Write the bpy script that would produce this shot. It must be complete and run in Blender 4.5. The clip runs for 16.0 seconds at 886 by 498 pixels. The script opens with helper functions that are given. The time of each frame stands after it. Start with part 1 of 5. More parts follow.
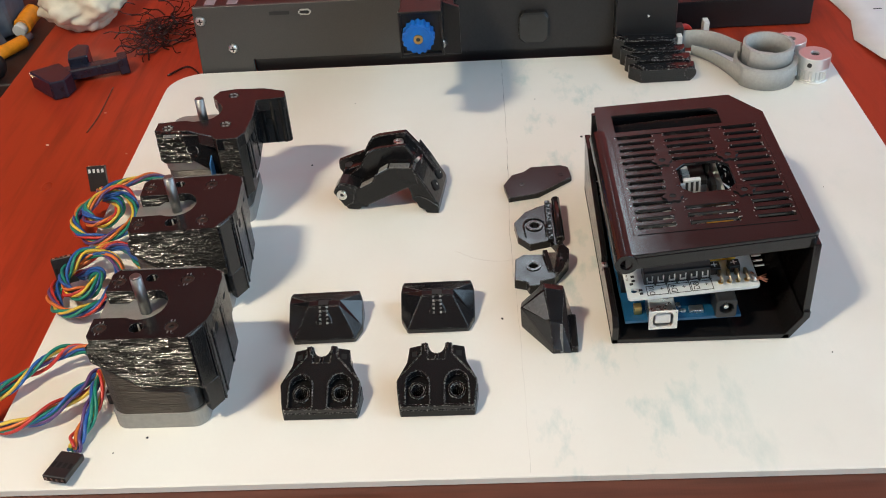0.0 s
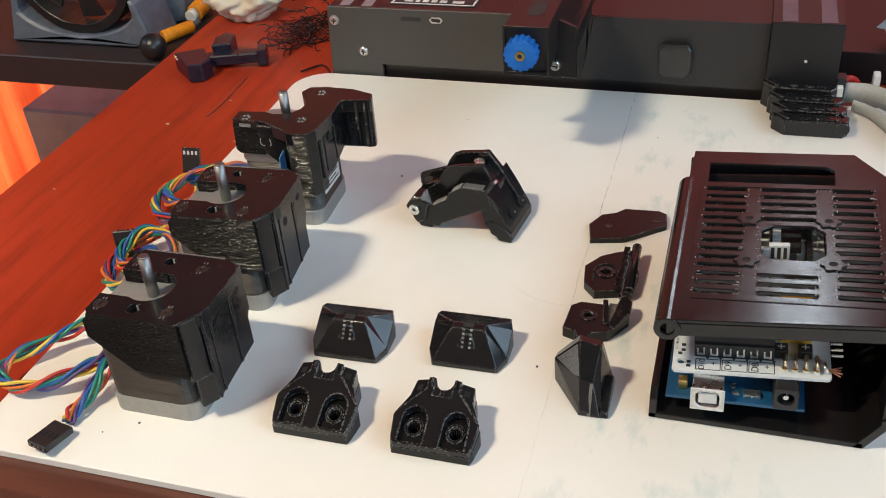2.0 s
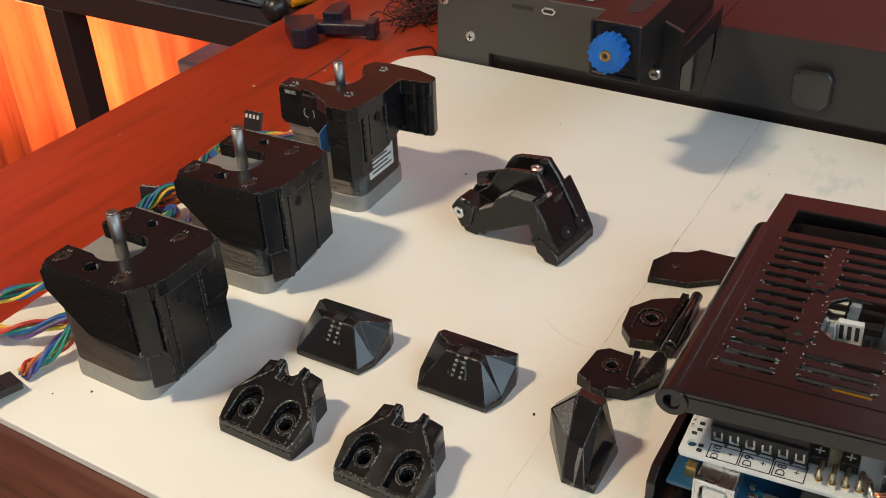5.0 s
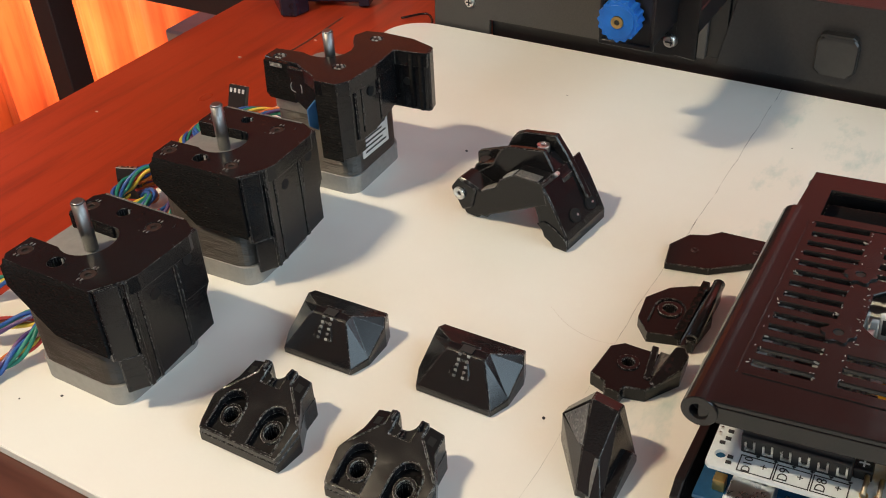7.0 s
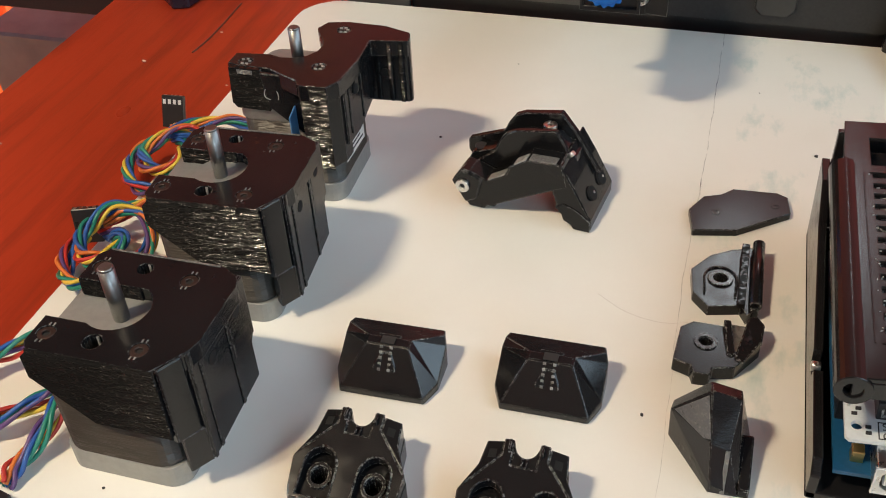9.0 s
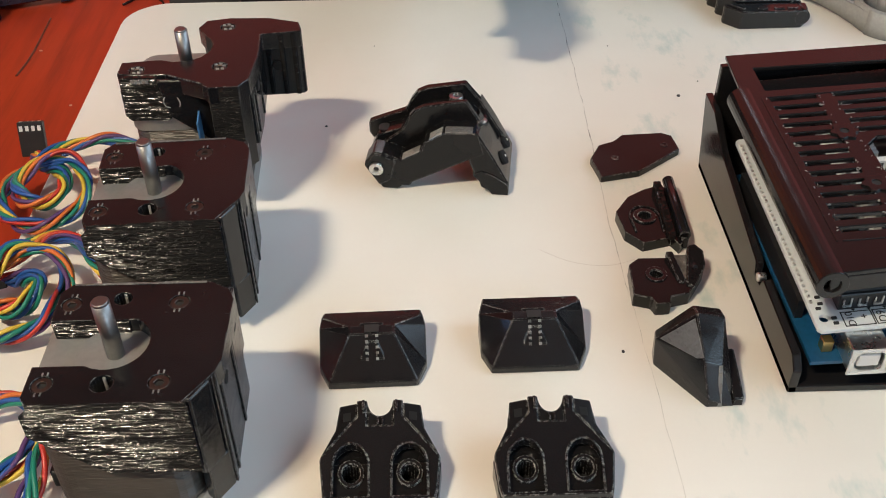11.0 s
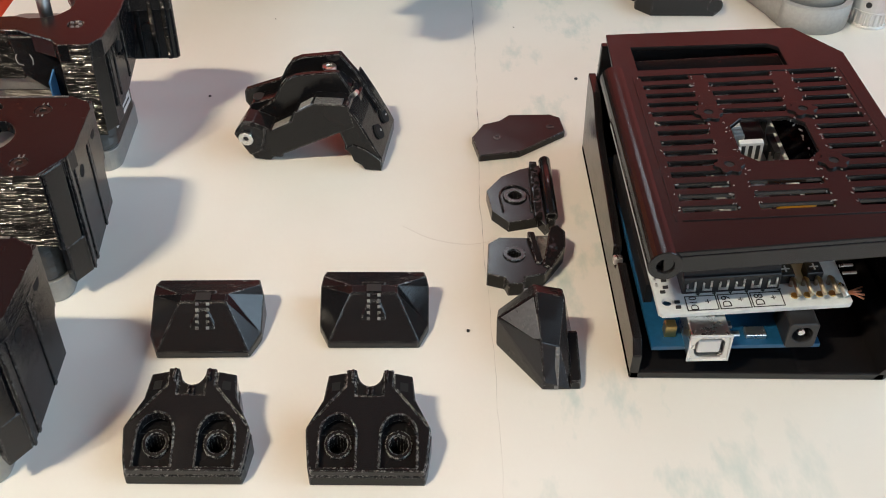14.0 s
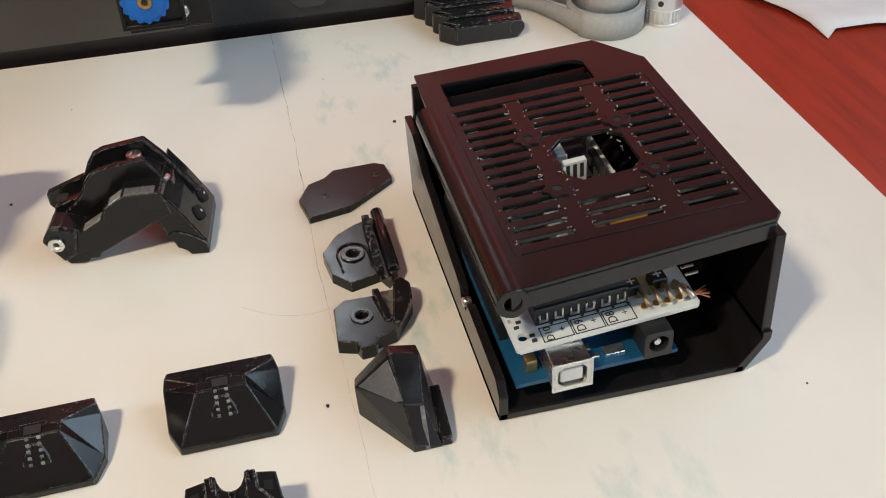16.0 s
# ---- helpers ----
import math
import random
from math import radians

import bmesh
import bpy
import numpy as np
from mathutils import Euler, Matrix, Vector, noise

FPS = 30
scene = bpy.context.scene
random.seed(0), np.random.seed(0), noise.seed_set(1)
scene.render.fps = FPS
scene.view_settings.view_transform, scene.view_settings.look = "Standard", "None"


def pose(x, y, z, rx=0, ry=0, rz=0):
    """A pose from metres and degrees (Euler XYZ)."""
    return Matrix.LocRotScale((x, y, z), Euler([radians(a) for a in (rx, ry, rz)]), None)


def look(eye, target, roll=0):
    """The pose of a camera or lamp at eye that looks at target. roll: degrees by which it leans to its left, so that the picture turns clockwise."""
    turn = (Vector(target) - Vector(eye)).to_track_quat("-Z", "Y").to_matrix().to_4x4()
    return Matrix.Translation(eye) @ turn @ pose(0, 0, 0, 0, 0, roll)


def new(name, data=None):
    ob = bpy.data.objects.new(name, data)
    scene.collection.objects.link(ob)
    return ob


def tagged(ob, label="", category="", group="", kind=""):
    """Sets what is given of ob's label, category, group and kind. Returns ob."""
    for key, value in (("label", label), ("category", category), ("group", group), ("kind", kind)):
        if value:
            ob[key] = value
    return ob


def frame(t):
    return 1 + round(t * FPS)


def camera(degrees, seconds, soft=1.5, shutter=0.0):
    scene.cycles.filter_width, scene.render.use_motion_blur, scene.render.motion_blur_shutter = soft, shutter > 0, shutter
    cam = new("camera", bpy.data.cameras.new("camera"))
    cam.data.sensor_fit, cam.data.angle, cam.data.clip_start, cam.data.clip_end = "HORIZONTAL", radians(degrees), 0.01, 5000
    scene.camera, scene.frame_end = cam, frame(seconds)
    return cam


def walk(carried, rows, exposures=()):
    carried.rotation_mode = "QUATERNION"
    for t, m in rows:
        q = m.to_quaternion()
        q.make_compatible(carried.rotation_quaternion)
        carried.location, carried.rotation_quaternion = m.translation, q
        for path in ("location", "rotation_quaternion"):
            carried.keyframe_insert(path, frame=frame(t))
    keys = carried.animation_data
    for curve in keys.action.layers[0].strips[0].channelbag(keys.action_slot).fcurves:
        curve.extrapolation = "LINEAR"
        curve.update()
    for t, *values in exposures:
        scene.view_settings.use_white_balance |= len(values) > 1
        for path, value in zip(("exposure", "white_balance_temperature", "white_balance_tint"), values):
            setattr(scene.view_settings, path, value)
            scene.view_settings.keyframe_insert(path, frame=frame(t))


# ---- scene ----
PATH = [
    (0.0, 0.0262, 0.0090, 0.3212, 3.40, -37.54, -4.24),
    (0.5, 0.0439, 0.0147, 0.3185, 5.91, -36.45, -4.43),
    (1.0, 0.0694, 0.0307, 0.3098, 11.18, -36.12, -5.71),
    (1.5, 0.0890, 0.0367, 0.3019, 15.60, -35.02, -4.94),
    (2.0, 0.1019, 0.0504, 0.2918, 19.03, -34.76, -4.73),
    (2.5, 0.1188, 0.0672, 0.2823, 20.94, -34.53, -3.78),
    (3.0, 0.1306, 0.0799, 0.2745, 24.23, -34.02, -3.27),
    (3.5, 0.1433, 0.0877, 0.2704, 26.86, -33.26, -2.70),
    (6.0, 0.1469, 0.1466, 0.2459, 33.06, -34.65, -2.93),
    (6.5, 0.1400, 0.1514, 0.2426, 32.74, -35.19, -2.92),
    (7.0, 0.1304, 0.1510, 0.2442, 31.98, -35.77, -3.18),
    (7.5, 0.1139, 0.1524, 0.2466, 30.13, -35.98, -3.65),
    (8.0, 0.0953, 0.1524, 0.2475, 27.06, -36.99, -3.95),
    (10.5, -0.0321, 0.1359, 0.2480, 2.75, -40.50, -0.93),
    (11.0, -0.0358, 0.1338, 0.2457, -1.28, -40.05, -0.56),
    (11.5, -0.0379, 0.1282, 0.2385, -2.89, -39.95, -0.26),
    (12.0, -0.0352, 0.1268, 0.2348, -2.19, -40.18, 0.69),
    (12.5, -0.0323, 0.1276, 0.2319, -2.43, -39.89, 2.13),
    (13.0, -0.0231, 0.1289, 0.2300, -1.20, -40.27, 2.73),
    (13.5, -0.0047, 0.1325, 0.2310, -0.50, -40.41, 1.92),
    (14.0, 0.0162, 0.1351, 0.2321, -1.45, -40.06, 1.61),
    (14.5, 0.0194, 0.1383, 0.2315, -4.05, -39.30, 0.13),
    (15.0, 0.0201, 0.1429, 0.2305, -7.37, -38.70, -0.53),
    (15.5, 0.0237, 0.1484, 0.2278, -9.49, -38.85, -2.23),
    (16.0, 0.0244, 0.1495, 0.2306, -11.96, -38.10, -2.43),
]
LENS = 48.57
cam = camera(LENS, 16.0, soft=1.0)


def eye_pose(x, y, z, yaw, pitch, roll):
    """Camera pose from its place, yaw to the left of +y, pitch up and roll."""
    return pose(x, y, z, 0, 0, yaw) @ pose(0, 0, 0, 90 + pitch) @ pose(0, 0, 0, 0, 0, roll)


walk(cam, [(t, eye_pose(*row)) for t, *row in PATH], exposures=(
    (0.0, 0.05, 6250, 8), (1.5, 0.13, 6350, 9), (2.5, 0.09, 6550, 10), (3.5, -0.04, 6900, 10), (6.0, -0.02, 6950, 10),
    (8.0, 0.0, 6900, 10), (10.5, 0.02, 6550, 10), (13.0, 0.03, 6450, 10), (16.0, -0.01, 6550, 10)))

# ---- light ----
world = bpy.data.worlds.new("room_air")
scene.world = world
world.use_nodes = True
world.node_tree.nodes["Background"].inputs[0].default_value = (0.60, 0.78, 1.0, 1)
world.node_tree.nodes["Background"].inputs[1].default_value = 0.065
MM = 0.001
LAMP = Vector((-0.415, -0.015, 0.88))


def lamp(name, kind, place, energy, colour, target=None, **more):
    data = bpy.data.lights.new(name, kind)
    data.energy, data.color = energy, colour
    for key, value in more.items():
        if key == "radius":
            data.shadow_soft_size = value
        if key == "size":
            data.shape, data.size, data.size_y = "RECTANGLE", value[0], value[1]
    ob = new(name, data)
    ob.matrix_world = look(place, target) if target else Matrix.Translation(place)
    return ob


for k in range(4):
    lamp("desk_lamp_led", "POINT", LAMP + Vector((-0.060 + 0.036 * k, 0.020 * (k % 2) - 0.010, 0)), 8.6, (1.0, 0.852, 0.64), radius=0.002)
# Unseen cool fill added from the right; there is no window.
lamp("right_cool_fill", "AREA", (1.9, 0.5, 1.5), 32, (0.57, 0.79, 0.98), target=(0.0, 0.45, 0.0), size=(2.4, 0.9))
# Unseen lamp added on the left for a bluish glint on the wedge.
lamp("left_glint_lamp", "AREA", (-1.75, -0.01, 1.04), 4.2, (0.62, 0.84, 1.0), target=(0.0, 0.36, 0.05), size=(0.28, 0.30))
# Small unseen blue lamp, added for a facet's glint; no screen stands there.
lamp("blue_glint_lamp", "AREA", (-1.75, 0.69, 0.8), 1.0, (0.16, 0.45, 1.0), target=(0.0, 0.36, 0.05), size=(0.16, 0.14))
# Unseen fill added behind the camera to lift and cool the shadows.
lamp("back_cool_fill", "AREA", (1.35, -1.7, 1.0), 27, (0.57, 0.79, 0.98), target=(0.0, 0.45, 0.0), size=(1.2, 1.0))
lamp("window_pane_light", "AREA", (0.125, 1.86, 1.17), 1.5, (0.80, 0.93, 1.0), target=(0.12, 0.0, 0.1), size=(0.09, 0.34))
# Unseen lamp added to brighten the north wall that glossy tops reflect.
lamp("north_wall_fill", "AREA", (0.1, 1.42, 0.55), 11, (1.0, 0.72, 0.58), target=(0.1, 2.1, 1.15), size=(2.6, 0.12))
lamp("warm_floor_lamp", "POINT", (-1.16, 0.88, -0.40), 13, (1.0, 0.55, 0.30), radius=0.05)


# ---- materials ----
def material(name, colour, rough=0.5, metal=0.0, spec=0.5):
    m = bpy.data.materials.new(name)
    m.use_nodes = True
    b = m.node_tree.nodes["Principled BSDF"]
    b.inputs["Base Color"].default_value = (*colour, 1)
    b.inputs["Roughness"].default_value = rough
    b.inputs["Metallic"].default_value = metal
    b.inputs["Specular IOR Level"].default_value = spec
    return m


def node(m, kind, **inputs):
    n = m.node_tree.nodes.new(kind)
    for key, value in inputs.items():
        n.inputs[key.replace("_", " ")].default_value = value
    return n


def wire(m, a, out, b, into):
    m.node_tree.links.new(a.outputs[out], b.inputs[into])


def principled(m):
    return m.node_tree.nodes["Principled BSDF"]


def coords(m, scale, which="Object"):
    tc = node(m, "ShaderNodeTexCoord")
    mp = node(m, "ShaderNodeMapping", Scale=scale)
    wire(m, tc, which, mp, "Vector")
    return mp


def noise_tex(m, scale, size, detail=4.0, rough=0.55):
    n = node(m, "ShaderNodeTexNoise", Scale=size, Detail=detail, Roughness=rough)
    wire(m, coords(m, scale), "Vector", n, "Vector")
    return n


def ramp(m, source, out, stops):
    r = node(m, "ShaderNodeValToRGB")
    els = r.color_ramp.elements
    while len(els) < len(stops):
        els.new(0.5)
    for e, (p, c) in zip(els, stops):
        e.position, e.color = p, (*c, 1) if len(c) == 3 else c
    wire(m, source, out, r, "Fac")
    return r


def grey(v):
    return (v, v, v)


def bumped(m, source, out, strength, distance, before=None):
    b = node(m, "ShaderNodeBump", Strength=strength, Distance=distance)
    wire(m, source, out, b, "Height")
    if before:
        wire(m, before, "Normal", b, "Normal")
    wire(m, b, "Normal", principled(m), "Normal")
    return b


def printed_plastic(name, colour, rough=(0.12, 0.26), layers=1.0, grain=0.1, strokes=0.0, facets=0.0, cells=(700, 700, 1500), spread=(0.0, 0.1), edge_glint=0.32, rise=0.0, spec=0.5, skew=1.0, jitter=0.6, lean=0.0):
    """Filament print: layer ridges on upright faces, fine facets, worn gloss and edge glints painted pale."""
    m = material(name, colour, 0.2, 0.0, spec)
    wob = noise_tex(m, (1, 1, 2), 130, 5, 0.7)
    r = ramp(m, wob, "Fac", [(0.3, grey(rough[0])), (0.7, grey(rough[1]))])
    wire(m, r, "Color", principled(m), "Roughness")
    w = node(m, "ShaderNodeTexWave", Scale=1.0, Distortion=0.5, Detail=2.0)
    w.inputs["Detail Scale"].default_value = 0.5
    w.bands_direction = "Z"
    wire(m, coords(m, (60, 60, 900)), "Vector", w, "Vector")
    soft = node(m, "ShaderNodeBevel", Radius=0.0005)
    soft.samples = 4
    b1 = bumped(m, w, "Fac", layers, 0.00017, soft)
    patch = noise_tex(m, (0.35, 0.35, 2.2), 420, 5, 0.8)
    pr = ramp(m, patch, "Fac", [(0.40, grey(0.0)), (0.56, grey(layers))])
    wire(m, pr, "Color", b1, "Strength")
    fine = noise_tex(m, (1, 1, 1), 1400, 2)
    b2 = bumped(m, fine, "Fac", grain, 0.00025, b1)
    if strokes:
        rows = noise_tex(m, (30, 1500, 30), 1.0, 3, 0.7)
        b2 = bumped(m, rows, "Fac", strokes, 0.0002, b2)
    if facets:
        cell = node(m, "ShaderNodeTexVoronoi", Scale=1.0, Randomness=jitter)
        wire(m, coords(m, cells), "Vector", cell, "Vector")
        tilt = node(m, "ShaderNodeVectorMath")
        tilt.operation = "SUBTRACT"
        tilt.inputs[1].default_value = (0.5, 0.5 + lean, 0.5 - rise)
        wire(m, cell, "Color", tilt, 0)
        where = ramp(m, noise_tex(m, (1, 1, 1.6), 55, 4, 0.7), "Fac", [(0.5 - spread[0], grey(0.0)), (0.5 + spread[1], grey(2 * facets))])
        scaled = node(m, "ShaderNodeVectorMath")
        scaled.operation = "MULTIPLY"
        shape = node(m, "ShaderNodeVectorMath")
        shape.operation = "MULTIPLY"
        shape.inputs[1].default_value = (skew, skew, 1)
        wire(m, tilt, 0, shape, 0)
        wire(m, shape, 0, scaled, 0)
        wire(m, where, "Color", scaled, 1)
        total = node(m, "ShaderNodeVectorMath")
        total.operation = "ADD"
        wire(m, scaled, 0, total, 0)
        wire(m, b2, "Normal", total, 1)
        unit = node(m, "ShaderNodeVectorMath")
        unit.operation = "NORMALIZE"
        wire(m, total, 0, unit, 0)
        wire(m, unit, 0, principled(m), "Normal")
    tone = noise_tex(m, (1, 1, 1), 25, 4)
    c = ramp(m, tone, "Fac", [(0.3, tuple(v * 0.75 for v in colour)), (0.7, tuple(v * 1.25 for v in colour))])
    # edge glints painted pale: where the rounded normal leaves the face's own
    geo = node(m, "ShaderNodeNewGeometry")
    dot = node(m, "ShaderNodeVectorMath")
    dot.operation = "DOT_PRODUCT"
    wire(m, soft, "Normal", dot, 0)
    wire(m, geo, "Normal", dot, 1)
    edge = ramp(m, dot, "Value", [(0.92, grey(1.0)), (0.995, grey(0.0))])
    # noise breaks the painted glints up
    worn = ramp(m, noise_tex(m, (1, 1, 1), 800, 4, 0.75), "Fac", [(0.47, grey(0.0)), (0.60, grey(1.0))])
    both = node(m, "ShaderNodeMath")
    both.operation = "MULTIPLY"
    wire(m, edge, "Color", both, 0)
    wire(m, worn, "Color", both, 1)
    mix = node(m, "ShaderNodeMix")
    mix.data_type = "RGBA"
    mix.inputs[7].default_value = (edge_glint, edge_glint * 0.97, edge_glint * 0.92, 1)
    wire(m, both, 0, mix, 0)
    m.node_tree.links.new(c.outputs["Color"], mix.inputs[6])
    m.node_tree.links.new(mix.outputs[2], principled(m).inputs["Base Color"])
    return m


def ridged(name, colour, rough, metal, ior, rows=False, steep=1.9):
    """Fine level ridges with rounded crests: the gloss spreads up and down and stays narrow sideways."""
    m = material(name, colour, rough, metal, 0.8)
    b = principled(m)
    b.inputs["IOR"].default_value = ior
    cell = node(m, "ShaderNodeTexVoronoi", Scale=1.0, Randomness=0.4)
    wire(m, coords(m, (240, 240, 8000)), "Vector", cell, "Vector")
    crest = node(m, "ShaderNodeVectorMath")
    crest.operation = "MULTIPLY"
    crest.inputs[1].default_value = (0.0, 0.0, steep)
    wire(m, cell, "Color", crest, 0)
    geo = node(m, "ShaderNodeNewGeometry")
    total = node(m, "ShaderNodeVectorMath")
    total.operation = "ADD"
    wire(m, crest, 0, total, 0)
    wire(m, geo, "Normal", total, 1)
    unit = node(m, "ShaderNodeVectorMath")
    unit.operation = "NORMALIZE"
    wire(m, total, 0, unit, 0)
    wire(m, unit, 0, b, "Normal")
    tone = noise_tex(m, (1, 1, 3), 60, 4)
    c = ramp(m, tone, "Fac", [(0.3, tuple(v * 0.8 for v in colour)), (0.7, tuple(v * 1.2 for v in colour))])
    wire(m, c, "Color", b, "Base Color")
    if rows:
        dash = noise_tex(m, (650, 650, 1900), 1.0, 3, 0.65)
        level = ramp(m, dash, "Fac", [(0.45, grey(0.02)), (0.66, grey(0.55))])
        wire(m, level, "Color", b, "Specular IOR Level")
    return m


def metal_mat(name, colour, rough, grain=300):
    m = material(name, colour, rough, 1.0)
    n = noise_tex(m, (1, 1, 1), grain, 4)
    r = ramp(m, n, "Fac", [(0.3, grey(rough * 0.9)), (0.7, grey(min(1, rough * 1.12)))])
    wire(m, r, "Color", principled(m), "Roughness")
    bumped(m, n, "Fac", 0.08, 0.0002)
    return m


def plain(name, colour, rough=0.5, metal=0.0, vary=0.18, grain=120.0, bump=0.05):
    m = material(name, colour, rough, metal)
    n = noise_tex(m, (1, 1, 1), grain, 4)
    c = ramp(m, n, "Fac", [(0.3, tuple(v * (1 - vary) for v in colour)), (0.7, tuple(min(1, v * (1 + vary)) for v in colour))])
    wire(m, c, "Color", principled(m), "Base Color")
    bumped(m, n, "Fac", bump, 0.0004)
    return m


BLACK = printed_plastic("black_printed_plastic", (0.0095, 0.0092, 0.010), (0.14, 0.28), 0.12, 0.06, facets=0.16, cells=(800, 800, 1200), spread=(-0.12, 0.2), spec=0.34, edge_glint=0.2)
RIDGED = ridged("ridged_black_print", (0.009, 0.0087, 0.0085), 0.16, 0.0, 1.45, True)
SMOOTH_BLACK = printed_plastic("smooth_black_printed_plastic", (0.0095, 0.0092, 0.0098), (0.12, 0.24), 0.02, 0.06, facets=0.12, cells=(800, 800, 1000), spread=(-0.1, 0.2), spec=0.3)
# Pale base paints lamp sparkle onto black print.
SPARKLE = printed_plastic("painted_sparkle_print", (0.13, 0.125, 0.118), (0.3, 0.42), 0.3, 0.3, facets=0.8, cells=(1300, 1300, 1500), spread=(0.35, -0.1), rise=0.4)
# Pale base stands in for window glare on the corner wedge.
PALE_GLARE = printed_plastic("painted_glare_print", (0.11, 0.113, 0.118), (0.25, 0.36), 0.1, 0.2, facets=0.3, cells=(1300, 1300, 1500), spread=(0.35, -0.1))
BLACK_GLOSS = printed_plastic("glossy_black_printed_plastic", (0.009, 0.0088, 0.0098), (0.12, 0.26), 0.02, 0.12, facets=0.36, cells=(800, 800, 1000), spread=(-0.08, 0.2), edge_glint=0.4)
SHELL = printed_plastic("glossy_shell_print", (0.009, 0.0088, 0.0098), (0.07, 0.15), 0.02, 0.05, facets=0.07, cells=(900, 900, 1100), spread=(-0.05, 0.2), edge_glint=0.4)
CASE = printed_plastic("case_black_plastic", (0.0105, 0.0098, 0.0102), (0.11, 0.22), 0.02, 0.05, 0.1, edge_glint=0.012)
STEEL_BLACK = plain("black_powder_coat", (0.009, 0.0085, 0.009), 0.36, 0, 0.2, 900, 0.12)
STAND = plain("dark_brown_powder_coat", (0.026, 0.017, 0.017), 0.5, 0, 0.2, 700, 0.12)
PANEL = plain("black_sheet_panel", (0.052, 0.050, 0.047), 0.48, 0, 0.12, 1200, 0.1)
SILVER = metal_mat("cast_aluminium", (0.40, 0.40, 0.385), 0.66)
SHAFT = metal_mat("ground_steel", (0.27, 0.265, 0.26), 0.42, 900)
LAMINATE = ridged("black_lacquered_laminations", (0.045, 0.038, 0.030), 0.40, 0.2, 1.45, False, 1.2)
SCREW = metal_mat("zinc_screw", (0.7, 0.7, 0.68), 0.28)
BRONZE = metal_mat("dark_bronze_screw", (0.10, 0.072, 0.062), 0.5)
# Paler still: the base colour paints bright glints on black print.
GLINT = printed_plastic("painted_glint_print", (0.34, 0.33, 0.31), (0.25, 0.4), 0.3, 0.3, facets=0.9, cells=(1300, 1300, 1500), spread=(0.35, -0.1), rise=0.3)
BRASS = metal_mat("brass", (0.72, 0.5, 0.2), 0.3)
BLUE = plain("blue_moulded_plastic", (0.01, 0.14, 0.52), 0.4)
PCB_WHITE = plain("white_solder_mask", (0.62, 0.66, 0.66), 0.38, 0, 0.06, 400)
PCB_BLUE = plain("blue_solder_mask", (0.008, 0.07, 0.16), 0.35, 0, 0.15, 400)
CONN_BLACK = plain("black_moulded_nylon", (0.014, 0.014, 0.015), 0.42)
LABEL = plain("paper_label", (0.62, 0.62, 0.6), 0.55, 0, 0.05)
INK = plain("black_ink", (0.02, 0.02, 0.02), 0.6)
# Near-black colour paints the shade inside holes.
HOLE_SHADE = plain("painted_hole_shade", (0.003, 0.003, 0.003), 0.9, 0, 0.1)
TIN = metal_mat("dull_tinned_tab", (0.42, 0.36, 0.26), 0.45)
ALU = metal_mat("bright_turned_aluminium", (0.82, 0.82, 0.80), 0.46)
YELLOW = plain("yellow_fuse", (0.7, 0.38, 0.03), 0.4)
ORANGE = plain("orange_plastic", (0.75, 0.28, 0.01), 0.45)
BELT = plain("grey_ribbon_sleeve", (0.36, 0.36, 0.34), 0.5, 0, 0.08, 500, 0.2)
# Flat blue stands in for a blue reflection.
REFLECTION_BLUE = plain("painted_blue_reflection", (0.05, 0.17, 0.36), 0.7)
PAPER = plain("printer_paper", (0.72, 0.7, 0.7), 0.7, 0, 0.05, 40)
CLAY = plain("crumpled_cream_paper", (0.62, 0.55, 0.42), 0.8, 0, 0.15, 60, 0.5)
GREY_PLASTIC = plain("blue_grey_plastic", (0.10, 0.115, 0.14), 0.45)
PALE_BLUE = plain("pale_blue_film", (0.3, 0.4, 0.55), 0.35)
RED = plain("red_insulation", (0.5, 0.02, 0.012), 0.4)
NAVY = plain("glossy_navy_plastic", (0.012, 0.013, 0.024), 0.24, 0, 0.3, 200, 0.3)
RUBBER = plain("black_rubber", (0.012, 0.012, 0.012), 0.35)


